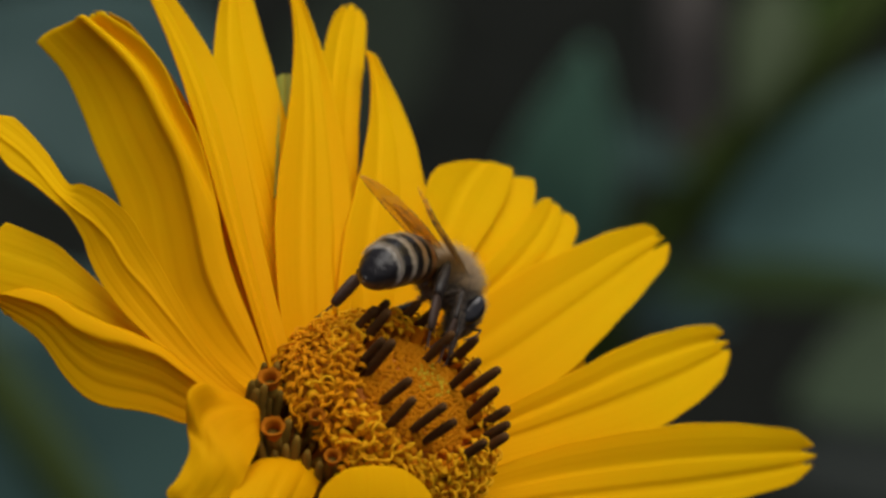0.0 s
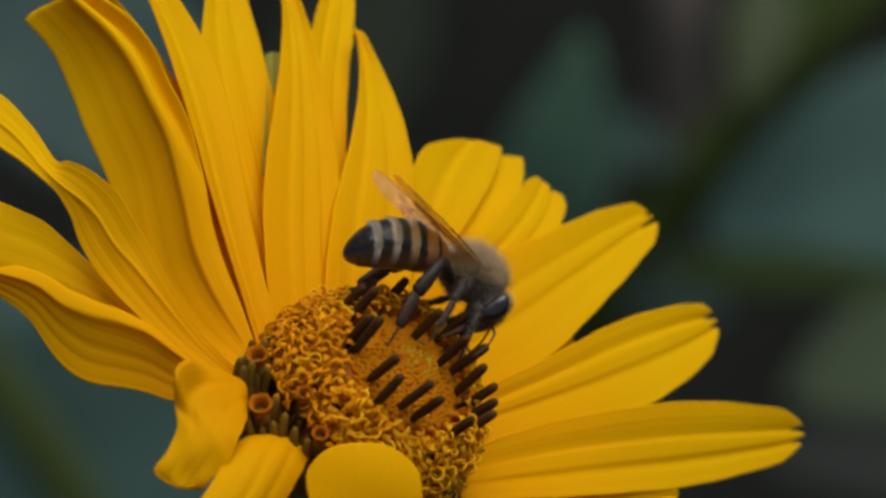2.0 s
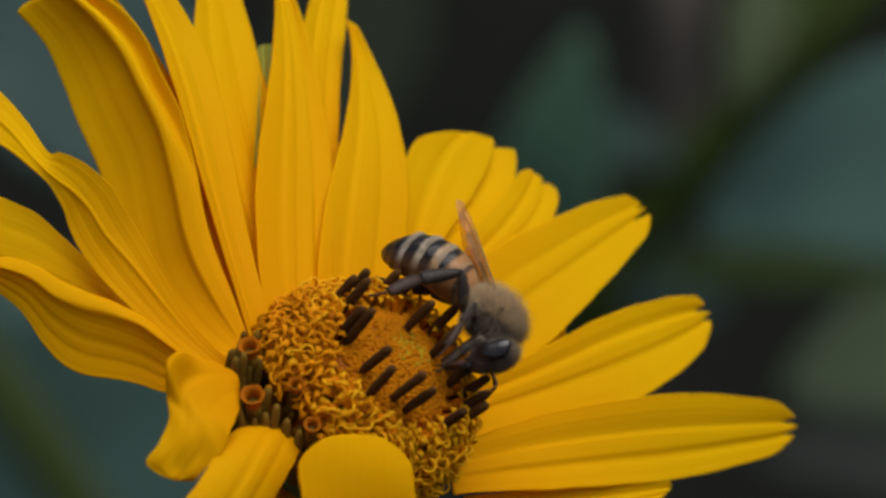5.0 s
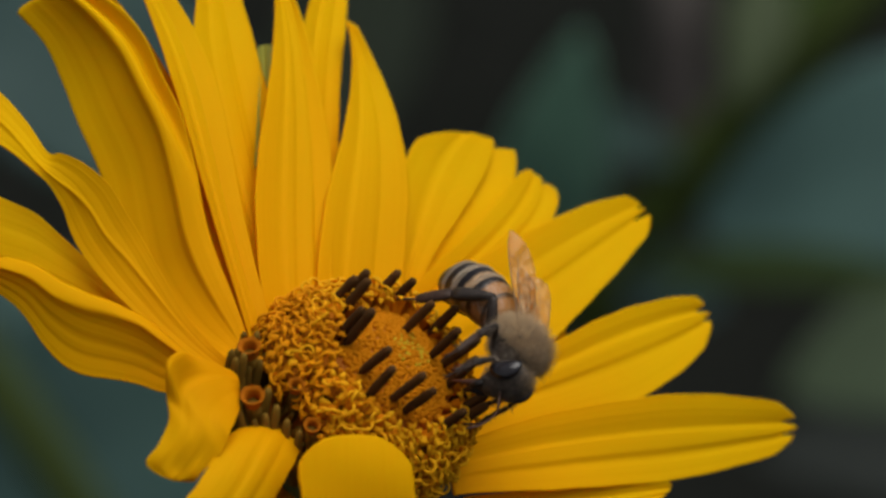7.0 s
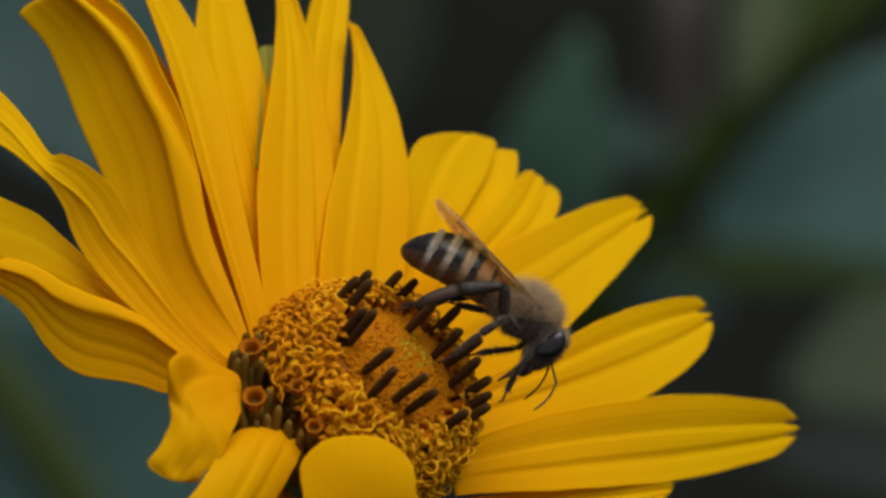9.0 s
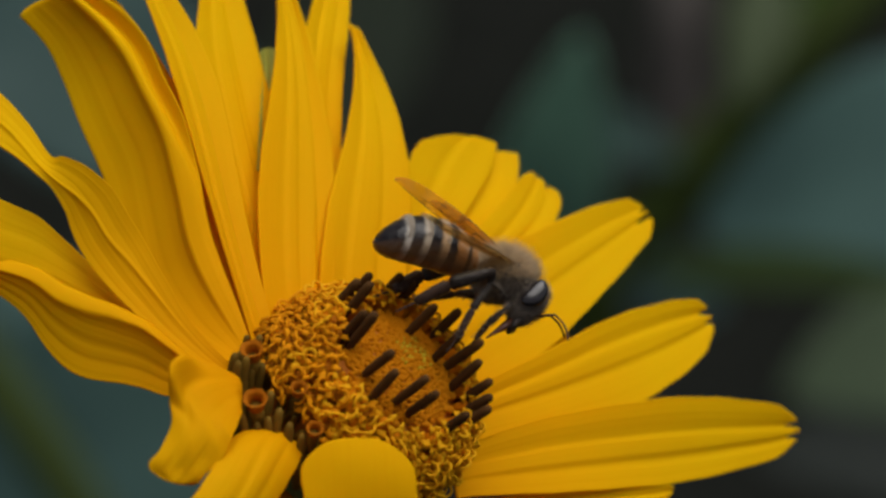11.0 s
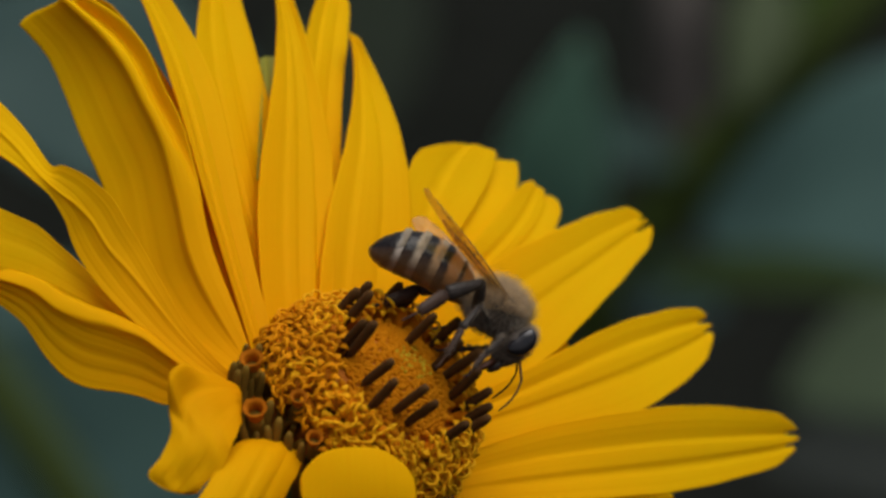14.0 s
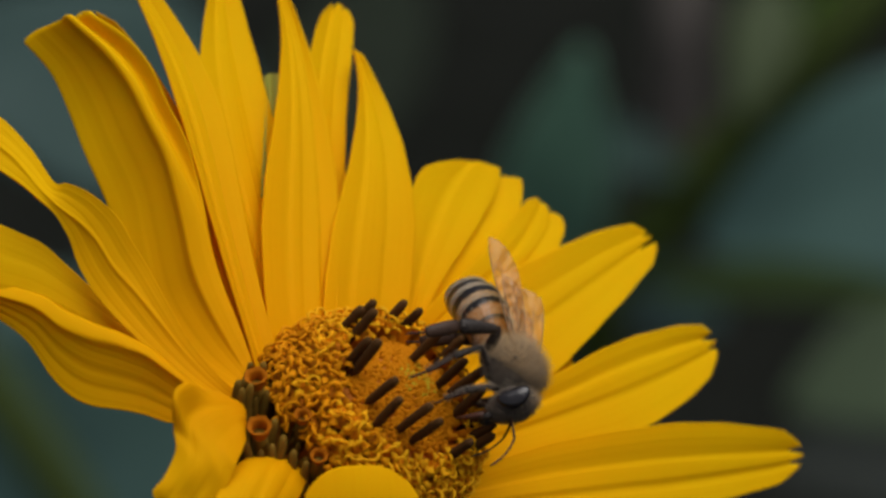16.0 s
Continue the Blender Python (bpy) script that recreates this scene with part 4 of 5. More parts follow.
def stalk(parent, places, r0, r1, mat, name="stem"):
    bm = bmesh.new()
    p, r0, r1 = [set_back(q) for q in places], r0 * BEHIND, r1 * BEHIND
    p = [p[0] * 2 - p[1]] + p + [p[-1] * 2 - p[-2]]
    line = []
    for k in range(1, len(p) - 2):
        reach = (p[k + 1] - p[k]).length
        ta = (p[k + 1] - p[k - 1]).normalized() * reach
        tb = (p[k + 2] - p[k]).normalized() * reach
        for i in range(8):
            s = i / 8
            line.append(p[k] * (2 * s ** 3 - 3 * s * s + 1) + ta * (s ** 3 - 2 * s * s + s)
                        + p[k + 1] * (3 * s * s - 2 * s ** 3) + tb * (s ** 3 - s * s))
    line.append(p[-2])
    lathe(bm, line, [r0 + (r1 - r0) * i / (len(line) - 1) for i in range(len(line))], 10)
    return part(name, bm, mat, parent)


plant = tagged(new("plant"), "dark green plant with slanting stem and blue-green leaves", "plant")
stalk(plant, [V(57.6, 37.9, -314.0), V(45.4, 25.4, -314.0), V(36.0, 14.4, -318.0), V(24.7, 2.2, -322.0)], 0.0040, 0.0043, DARKSTEM)
stalk(plant, [V(24.7, 2.6, -322.0), V(19.3, -5.7, -323.6), (0.03, 0.30, 0.18), (0.028, 0.33, -0.02)], 0.0033, 0.0043, DARKSTEM)
stalk(plant, [V(75.4, 42.2, -314.0), V(77.6, 10.1, -314.0), V(76.1, -18.5, -314.0), (0.075, 0.32, -0.02)], 0.0029, 0.0043, DARKSTEM)
stalk(plant, [V(74.5, 12.8, -306.0), V(75.6, 11.9, -310.0), V(76.6, 11.0, -312.4), V(77.4, 10.1, -314.0)], 0.0010, 0.0011, DARKSTEM)
stalk(plant, [V(63.2, 37.4, -306.0), V(67.4, 37.0, -310.0), V(71.5, 36.4, -312.4), V(75.6, 35.8, -314.0)], 0.0010, 0.0011, DARKSTEM)
stalk(plant, [V(66.0, -10.5, -306.0), V(69.6, -11.8, -310.0), V(73.1, -13.0, -312.4), V(76.5, -14.2, -314.0)], 0.0010, 0.0011, DARKSTEM)
stalk(plant, [V(70.9, -25.3, -306.0), V(72.8, -24.5, -310.0), V(74.5, -23.7, -312.4), V(76.1, -22.8, -314.0)], 0.0010, 0.0011, DARKSTEM)
stalk(plant, [V(66.0, -4.9, -306.0), V(69.7, -6.1, -310.0), V(73.3, -7.3, -312.4), V(76.8, -8.5, -314.0)], 0.0010, 0.0011, DARKSTEM)
stalk(plant, [V(41.3, 35.3, -306.0), V(46.8, 36.3, -310.0), V(52.2, 37.1, -312.4), V(57.6, 37.9, -314.0)], 0.0010, 0.0011, DARKSTEM)
stalk(plant, [V(10.2, -4.3, -320.4), V(11.6, -7.2, -322.0), V(14.8, -7.2, -323.6), V(19.3, -7.2, -324.4)], 0.0010, 0.0011, DARKSTEM)
stalk(plant, [V(15.6, 14.9, -320.4), V(17.1, 12.0, -322.0), V(17.5, 2.4, -323.6), V(19.3, -7.2, -324.4)], 0.0010, 0.0011, DARKSTEM)
stalk(plant, [V(18.5, -2.1, -320.4), V(20.0, -5.0, -322.0), V(18.9, -6.1, -323.6), V(19.3, -7.2, -324.4)], 0.0010, 0.0011, DARKSTEM)
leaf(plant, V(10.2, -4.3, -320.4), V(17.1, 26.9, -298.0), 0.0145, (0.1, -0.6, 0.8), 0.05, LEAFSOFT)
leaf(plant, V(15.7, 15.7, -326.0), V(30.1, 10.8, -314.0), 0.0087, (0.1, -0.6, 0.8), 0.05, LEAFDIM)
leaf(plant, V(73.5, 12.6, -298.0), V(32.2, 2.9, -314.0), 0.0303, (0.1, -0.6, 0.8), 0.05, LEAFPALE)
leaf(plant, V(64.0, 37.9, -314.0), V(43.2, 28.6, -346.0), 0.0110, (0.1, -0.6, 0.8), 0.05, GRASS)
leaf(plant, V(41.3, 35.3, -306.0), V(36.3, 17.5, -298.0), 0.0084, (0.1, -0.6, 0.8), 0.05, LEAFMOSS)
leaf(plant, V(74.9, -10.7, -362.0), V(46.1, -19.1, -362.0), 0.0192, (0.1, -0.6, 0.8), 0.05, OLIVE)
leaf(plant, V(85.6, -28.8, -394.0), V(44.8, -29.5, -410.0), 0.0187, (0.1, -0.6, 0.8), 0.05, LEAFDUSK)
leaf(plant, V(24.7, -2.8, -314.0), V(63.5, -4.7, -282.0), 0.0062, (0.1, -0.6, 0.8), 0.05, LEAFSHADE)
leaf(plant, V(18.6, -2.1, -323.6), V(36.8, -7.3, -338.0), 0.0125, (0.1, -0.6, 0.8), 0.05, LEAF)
plant = tagged(new("plant"), "leafy plant with broad blue-green leaves", "plant")
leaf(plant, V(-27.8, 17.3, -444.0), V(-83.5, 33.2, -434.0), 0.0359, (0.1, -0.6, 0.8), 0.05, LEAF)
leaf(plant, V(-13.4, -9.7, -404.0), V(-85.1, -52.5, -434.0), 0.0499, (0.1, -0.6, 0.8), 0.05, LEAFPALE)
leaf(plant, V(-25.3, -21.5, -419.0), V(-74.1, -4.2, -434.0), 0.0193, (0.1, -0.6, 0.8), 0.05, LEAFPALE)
stalk(plant, [V(-69.2, -11.0, -384.0), V(-62.1, -19.7, -384.0), V(-55.0, -30.0, -384.0), V(-47.1, -42.7, -384.0)], 0.0036, 0.0040, DARKSTEM)
stalk(plant, [V(-24.5, 18.2, -446.0), V(-22.4, -5.0, -434.0), V(-21.1, -29.8, -419.0), (-0.02, 0.36, -0.02)], 0.0026, 0.0034, DARKSTEM)
stalk(plant, [V(-47.9, -41.9, -384.0), V(-45.0, -52.6, -389.0), (-0.05, 0.33, 0.15), (-0.05, 0.34, -0.02)], 0.0036, 0.0040, DARKSTEM)
stalk(plant, [V(-27.5, 17.0, -434.0), V(-26.5, 16.6, -436.0), V(-25.1, 15.9, -436.0), V(-24.0, 15.4, -438.0)], 0.0010, 0.0012, DARKSTEM)
stalk(plant, [V(-22.4, -16.9, -434.0), V(-22.3, -18.2, -436.0), V(-22.1, -19.9, -436.0), V(-22.0, -21.2, -438.0)], 0.0010, 0.0012, DARKSTEM)
stalk(plant, [V(-25.8, -22.0, -434.0), V(-24.6, -22.5, -436.0), V(-23.0, -23.2, -436.0), V(-21.8, -23.8, -438.0)], 0.0010, 0.0012, DARKSTEM)
stalk(plant, [V(-22.4, 12.0, -434.0), V(-22.7, 10.7, -436.0), V(-23.0, 9.0, -436.0), V(-23.4, 7.8, -438.0)], 0.0010, 0.0012, DARKSTEM)
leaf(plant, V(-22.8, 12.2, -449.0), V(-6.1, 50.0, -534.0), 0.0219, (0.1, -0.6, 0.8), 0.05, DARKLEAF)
plant = tagged(new("plant"), "dry grey-brown upright stem", "plant")
stalk(plant, [V(47.0, 66.0, -674.0), V(46.4, 42.5, -674.0), (0.046, 0.60, 0.15), (0.045, 0.62, -0.02)], 0.0051, 0.0056, WOOD)
stalk(plant, [V(46.8, 53.7, -674.0), V(46.6, 53.0, -674.0), V(46.6, 52.1, -674.0), V(46.6, 51.4, -674.0)], 0.0060, 0.0060, WOOD)


def on_head(place, ahead, back):
    """The bee's pose from the thorax's place, the way it faces and the way its back looks, on the flower's frame."""
    x = Vector(ahead).normalized()
    z = Vector(back)
    z = (z - x * z.dot(x)).normalized()
    y = z.cross(x)
    turn = Matrix((x, y, z)).transposed().to_4x4()
    return HEAD @ Matrix.Translation(Vector(place) * MM) @ turn


def turned(joint, x, y, z):
    """A part turned about its joint by a turn vector in degrees."""
    v = Vector((x, y, z))
    turn = Matrix.Rotation(radians(v.length), 4, v.normalized()) if v.length else Matrix()
    return Matrix.Translation(joint) @ turn


def motions():
    walk(bee, [
        (0, on_head((-1.06, -0.06, -0.04), (0.765, -0.518, -0.382), (0.510, 0.850, -0.133))),
        (0.5, on_head((0.15, -0.10, 0.49), (0.893, -0.376, -0.248), (0.355, 0.926, -0.127))),
        (1, on_head((0.02, -0.20, 1.01), (0.909, -0.399, -0.124), (0.397, 0.917, -0.043))),
        (1.5, on_head((1.15, -0.44, 1.54), (0.902, -0.425, -0.082), (0.430, 0.901, 0.058))),
        (2, on_head((1.31, -1.24, 1.55), (0.866, -0.494, -0.075), (0.493, 0.869, -0.030))),
        (2.5, on_head((1.97, -1.83, 2.04), (0.793, -0.609, 0.003), (0.608, 0.792, 0.045))),
        (3, on_head((2.06, -1.90, 2.04), (0.852, -0.524, -0.027), (0.524, 0.848, 0.078))),
        (3.5, on_head((2.81, -3.01, 2.07), (0.796, -0.600, 0.080), (0.605, 0.792, -0.084))),
        (4, on_head((2.51, -3.34, 2.60), (0.771, -0.606, 0.196), (0.621, 0.784, -0.018))),
        (4.2, on_head((2.67, -3.47, 2.61), (0.747, -0.616, 0.249), (0.643, 0.765, -0.036))),
        (6.3, on_head((4.33, -6.16, 4.06), (0.458, -0.662, 0.594), (0.857, 0.506, -0.098))),
        (6.5, on_head((4.86, -5.34, 4.05), (0.517, -0.605, 0.606), (0.808, 0.579, -0.112))),
        (7, on_head((4.72, -6.39, 4.06), (0.317, -0.673, 0.669), (0.828, 0.540, 0.151))),
        (7.5, on_head((4.15, -6.40, 4.11), (0.184, -0.738, 0.649), (0.839, 0.462, 0.287))),
        (8, on_head((4.57, -6.24, 4.07), (0.452, -0.649, 0.612), (0.815, 0.579, 0.012))),
        (8.2, on_head((5.24, -5.93, 3.67), (0.710, -0.545, 0.446), (0.620, 0.784, -0.029))),
        (8.5, on_head((5.19, -5.46, 3.35), (0.886, -0.463, -0.026), (0.460, 0.885, -0.064))),
        (9, on_head((5.20, -4.12, 3.17), (0.911, -0.411, -0.036), (0.412, 0.910, 0.044))),
        (9.2, on_head((4.81, -3.46, 3.05), (0.927, -0.356, -0.120), (0.371, 0.920, 0.131))),
        (11.3, on_head((3.42, -1.56, 2.00), (0.972, -0.199, -0.128), (0.188, 0.978, -0.092))),
        (11.5, on_head((3.22, -2.18, 1.99), (0.921, -0.371, -0.119), (0.366, 0.929, -0.056))),
        (12, on_head((3.21, -2.90, 2.02), (0.857, -0.496, -0.137), (0.490, 0.868, -0.074))),
        (12.5, on_head((3.31, -3.24, 2.09), (0.887, -0.459, -0.056), (0.456, 0.888, -0.061))),
        (13, on_head((3.43, -2.97, 2.26), (0.879, -0.472, -0.065), (0.472, 0.881, -0.016))),
        (13.5, on_head((3.57, -2.70, 2.17), (0.921, -0.390, 0.014), (0.390, 0.921, 0.002))),
        (14, on_head((3.27, -3.15, 2.89), (0.895, -0.445, -0.015), (0.441, 0.891, -0.106))),
        (14.5, on_head((3.67, -3.68, 3.13), (0.838, -0.519, 0.166), (0.533, 0.845, -0.050))),
        (14.8, on_head((3.58, -3.62, 3.71), (0.764, -0.547, 0.341), (0.586, 0.810, -0.012))),
        (15, on_head((3.56, -5.15, 4.08), (0.448, -0.686, 0.574), (0.740, 0.644, 0.192))),
        (15.5, on_head((3.56, -4.93, 4.08), (0.480, -0.594, 0.646), (0.728, 0.680, 0.084))),
        (16, on_head((3.97, -5.76, 4.11), (0.516, -0.623, 0.588), (0.742, 0.668, 0.057))),
    ])
    walk(abdomen, [
        (0, turned(WAIST, 10.2, -28.1, 39.3)),
        (0.5, turned(WAIST, 7.5, -25.2, 38.7)),
        (1, turned(WAIST, 7.7, -25.0, 29.8)),
        (1.5, turned(WAIST, 6.8, -25.0, 22.3)),
        (2, turned(WAIST, 6.1, -22.6, 20.0)),
        (2.5, turned(WAIST, 7.8, -24.6, 27.9)),
        (3, turned(WAIST, 4.4, -17.8, 17.8)),
        (3.5, turned(WAIST, 0.7, -17.6, 3.5)),
        (4, turned(WAIST, -0.2, -14.8, 5.4)),
        (4.2, turned(WAIST, 0.1, -15.6, 3.7)),
        (6.3, turned(WAIST, 41.7, -17.9, 8.8)),
        (6.5, turned(WAIST, 42.2, -20.5, 6.4)),
        (7, turned(WAIST, 41.5, -19.2, 7.4)),
        (7.5, turned(WAIST, 33.7, -25.9, 3.3)),
        (8, turned(WAIST, 42.4, -11.9, 1.8)),
        (8.2, turned(WAIST, 24.9, -5.2, 3.9)),
        (8.5, turned(WAIST, 1.4, 11.2, -2.3)),
        (9, turned(WAIST, 0.0, 4.5, -1.4)),
        (9.2, turned(WAIST, -0.0, 7.2, -4.3)),
        (11.3, turned(WAIST, 0.9, 0.1, 23.0)),
        (11.5, turned(WAIST, 1.3, -3.2, 29.3)),
        (12, turned(WAIST, 1.5, -10.2, 15.8)),
        (12.5, turned(WAIST, 0.1, -1.3, -0.8)),
        (13, turned(WAIST, 0.2, 0.2, -1.6)),
        (13.5, turned(WAIST, -0.1, 3.1, 2.2)),
        (14, turned(WAIST, -0.1, -0.8, -0.4)),
        (14.5, turned(WAIST, -0.4, 1.1, 5.3)),
        (14.8, turned(WAIST, 14.5, -4.4, 9.7)),
        (15, turned(WAIST, 26.2, -17.0, 4.9)),
        (15.5, turned(WAIST, 39.9, -13.8, -13.4)),
        (16, turned(WAIST, 43.4, -4.1, -13.2)),
    ])
    walk(head, [
        (0, turned(NECK, -5.1, 11.2, -12.7)),
        (0.5, turned(NECK, -9.6, 22.8, -9.8)),
        (1, turned(NECK, -10.2, 26.1, -0.4)),
        (1.5, turned(NECK, -10.1, 29.3, -0.5)),
        (2, turned(NECK, -7.7, 25.5, 2.4)),
        (2.5, turned(NECK, -5.2, 27.0, 3.6)),
        (3, turned(NECK, -8.0, 33.7, 1.8)),
        (3.5, turned(NECK, 0.3, 23.1, 10.3)),
        (4, turned(NECK, -3.2, 25.0, 4.1)),
        (4.2, turned(NECK, -3.2, 26.4, 10.9)),
        (6.3, turned(NECK, -7.6, 24.8, 6.6)),
        (6.5, turned(NECK, -8.4, 18.4, 4.1)),
        (7, turned(NECK, -14.6, 25.3, 1.2)),
        (7.5, turned(NECK, -7.6, 21.7, 7.4)),
        (8, turned(NECK, -15.0, 20.6, 9.8)),
        (8.2, turned(NECK, -5.5, 27.2, 9.1)),
        (8.5, turned(NECK, -8.8, 25.4, 2.9)),
        (9, turned(NECK, -8.0, 26.4, 2.6)),
        (9.2, turned(NECK, -16.5, 33.4, 3.4)),
        (11.3, turned(NECK, -18.0, 33.9, -7.0)),
        (11.5, turned(NECK, -13.5, 31.8, -7.0)),
        (12, turned(NECK, -4.1, 33.4, 12.9)),
        (12.5, turned(NECK, -12.5, 34.8, 10.4)),
        (13, turned(NECK, -11.4, 39.7, 14.7)),
        (13.5, turned(NECK, -6.8, 21.0, 6.8)),
        (14, turned(NECK, -2.8, 26.1, 10.4)),
        (14.5, turned(NECK, -4.9, 24.5, 8.6)),
        (14.8, turned(NECK, -10.5, 25.1, 5.5)),
        (15, turned(NECK, -15.2, 28.9, 1.5)),
        (15.5, turned(NECK, -15.1, 18.7, 7.1)),
        (16, turned(NECK, -15.7, 19.1, 14.9)),
    ])
    walk(forewings[-1], [
        (0, turned(forewings[-1].location, 28.0, 1.0, 16.4)),
        (0.5, turned(forewings[-1].location, 24.0, -0.4, 19.2)),
        (1, turned(forewings[-1].location, 6.1, -6.1, 25.2)),
        (1.5, turned(forewings[-1].location, 23.8, 4.0, 7.1)),
        (2, turned(forewings[-1].location, 2.7, -6.7, 16.4)),
        (2.5, turned(forewings[-1].location, 24.3, 5.3, 9.3)),
        (3, turned(forewings[-1].location, 22.7, 6.3, 5.8)),
        (3.5, turned(forewings[-1].location, 29.0, 1.1, 4.6)),
        (4, turned(forewings[-1].location, 25.7, 9.4, 15.6)),
        (4.2, turned(forewings[-1].location, 11.1, 0.4, -26.7)),
        (6.3, turned(forewings[-1].location, -41.2, -5.2, 3.9)),
        (6.5, turned(forewings[-1].location, -37.3, -9.0, -2.7)),
        (7, turned(forewings[-1].location, 14.3, -6.5, -22.9)),
        (7.5, turned(forewings[-1].location, 9.7, -7.9, -21.6)),
        (8, turned(forewings[-1].location, 23.8, -0.3, -23.1)),
        (8.2, turned(forewings[-1].location, 7.4, 1.1, -22.0)),
        (8.5, turned(forewings[-1].location, -0.0, 1.0, 14.4)),
        (9, turned(forewings[-1].location, -12.7, -0.3, -4.3)),
        (9.2, turned(forewings[-1].location, 10.3, 3.0, -26.7)),
        (11.3, turned(forewings[-1].location, 15.1, -6.7, 33.7)),
        (11.5, turned(forewings[-1].location, 14.6, -3.2, 34.6)),
        (12, turned(forewings[-1].location, 17.8, 3.2, 19.2)),
        (12.5, turned(forewings[-1].location, 5.5, 1.8, 1.1)),
        (13, turned(forewings[-1].location, 11.7, 1.1, 16.2)),
        (13.5, turned(forewings[-1].location, 0.7, -2.9, 27.1)),
        (14, turned(forewings[-1].location, 3.3, 3.0, 10.0)),
        (14.5, turned(forewings[-1].location, -3.5, 1.3, 19.5)),
        (14.8, turned(forewings[-1].location, -18.9, -1.8, -7.1)),
        (15, turned(forewings[-1].location, 13.4, -1.3, -22.2)),
        (15.5, turned(forewings[-1].location, 18.0, 0.1, -23.6)),
        (16, turned(forewings[-1].location, 18.1, 2.9, -21.6)),
    ])
    walk(forewings[1], [
        (0, turned(forewings[1].location, -15.7, -10.0, 21.5)),
        (0.5, turned(forewings[1].location, -18.7, 1.5, 7.5)),
        (1, turned(forewings[1].location, 23.4, -10.1, -0.1)),
        (1.5, turned(forewings[1].location, 19.0, -10.2, 2.3)),
        (2, turned(forewings[1].location, 19.9, -10.3, 3.6)),
        (2.5, turned(forewings[1].location, 16.0, -13.6, 8.7)),
        (3, turned(forewings[1].location, 16.1, -11.2, 6.0)),
        (3.5, turned(forewings[1].location, -29.0, 1.1, -4.6)),
        (4, turned(forewings[1].location, -25.7, 9.4, -15.6)),
        (4.2, turned(forewings[1].location, -11.1, 0.4, 26.7)),
        (6.3, turned(forewings[1].location, 25.9, -4.2, -15.4)),
        (6.5, turned(forewings[1].location, 37.3, -9.0, 2.7)),
        (7, turned(forewings[1].location, 7.3, -13.0, -14.9)),
        (7.5, turned(forewings[1].location, -2.4, -12.4, -12.0)),
        (8, turned(forewings[1].location, 14.6, -5.8, -15.1)),
        (8.2, turned(forewings[1].location, -7.4, 1.1, 22.0)),
        (8.5, turned(forewings[1].location, 0.0, 1.0, -14.4)),
        (9, turned(forewings[1].location, 12.7, -0.3, 4.3)),
        (9.2, turned(forewings[1].location, -10.3, 3.0, 26.7)),
        (11.3, turned(forewings[1].location, -21.0, 5.8, 18.2)),
        (11.5, turned(forewings[1].location, -22.8, 1.6, 16.9)),
        (12, turned(forewings[1].location, -23.7, -2.1, 14.7)),
        (12.5, turned(forewings[1].location, 22.6, 0.9, 2.7)),
        (13, turned(forewings[1].location, 21.1, -5.4, 1.9)),
        (13.5, turned(forewings[1].location, 18.3, -4.1, 7.3)),
        (14, turned(forewings[1].location, 14.4, -7.2, -27.9)),
        (14.5, turned(forewings[1].location, 3.5, 1.3, -19.5)),
        (14.8, turned(forewings[1].location, 18.9, -1.8, 7.1)),
        (15, turned(forewings[1].location, -0.1, -11.2, -20.7)),
        (15.5, turned(forewings[1].location, -7.9, -0.7, -19.2)),
        (16, turned(forewings[1].location, 2.0, -2.6, -20.8)),
    ])
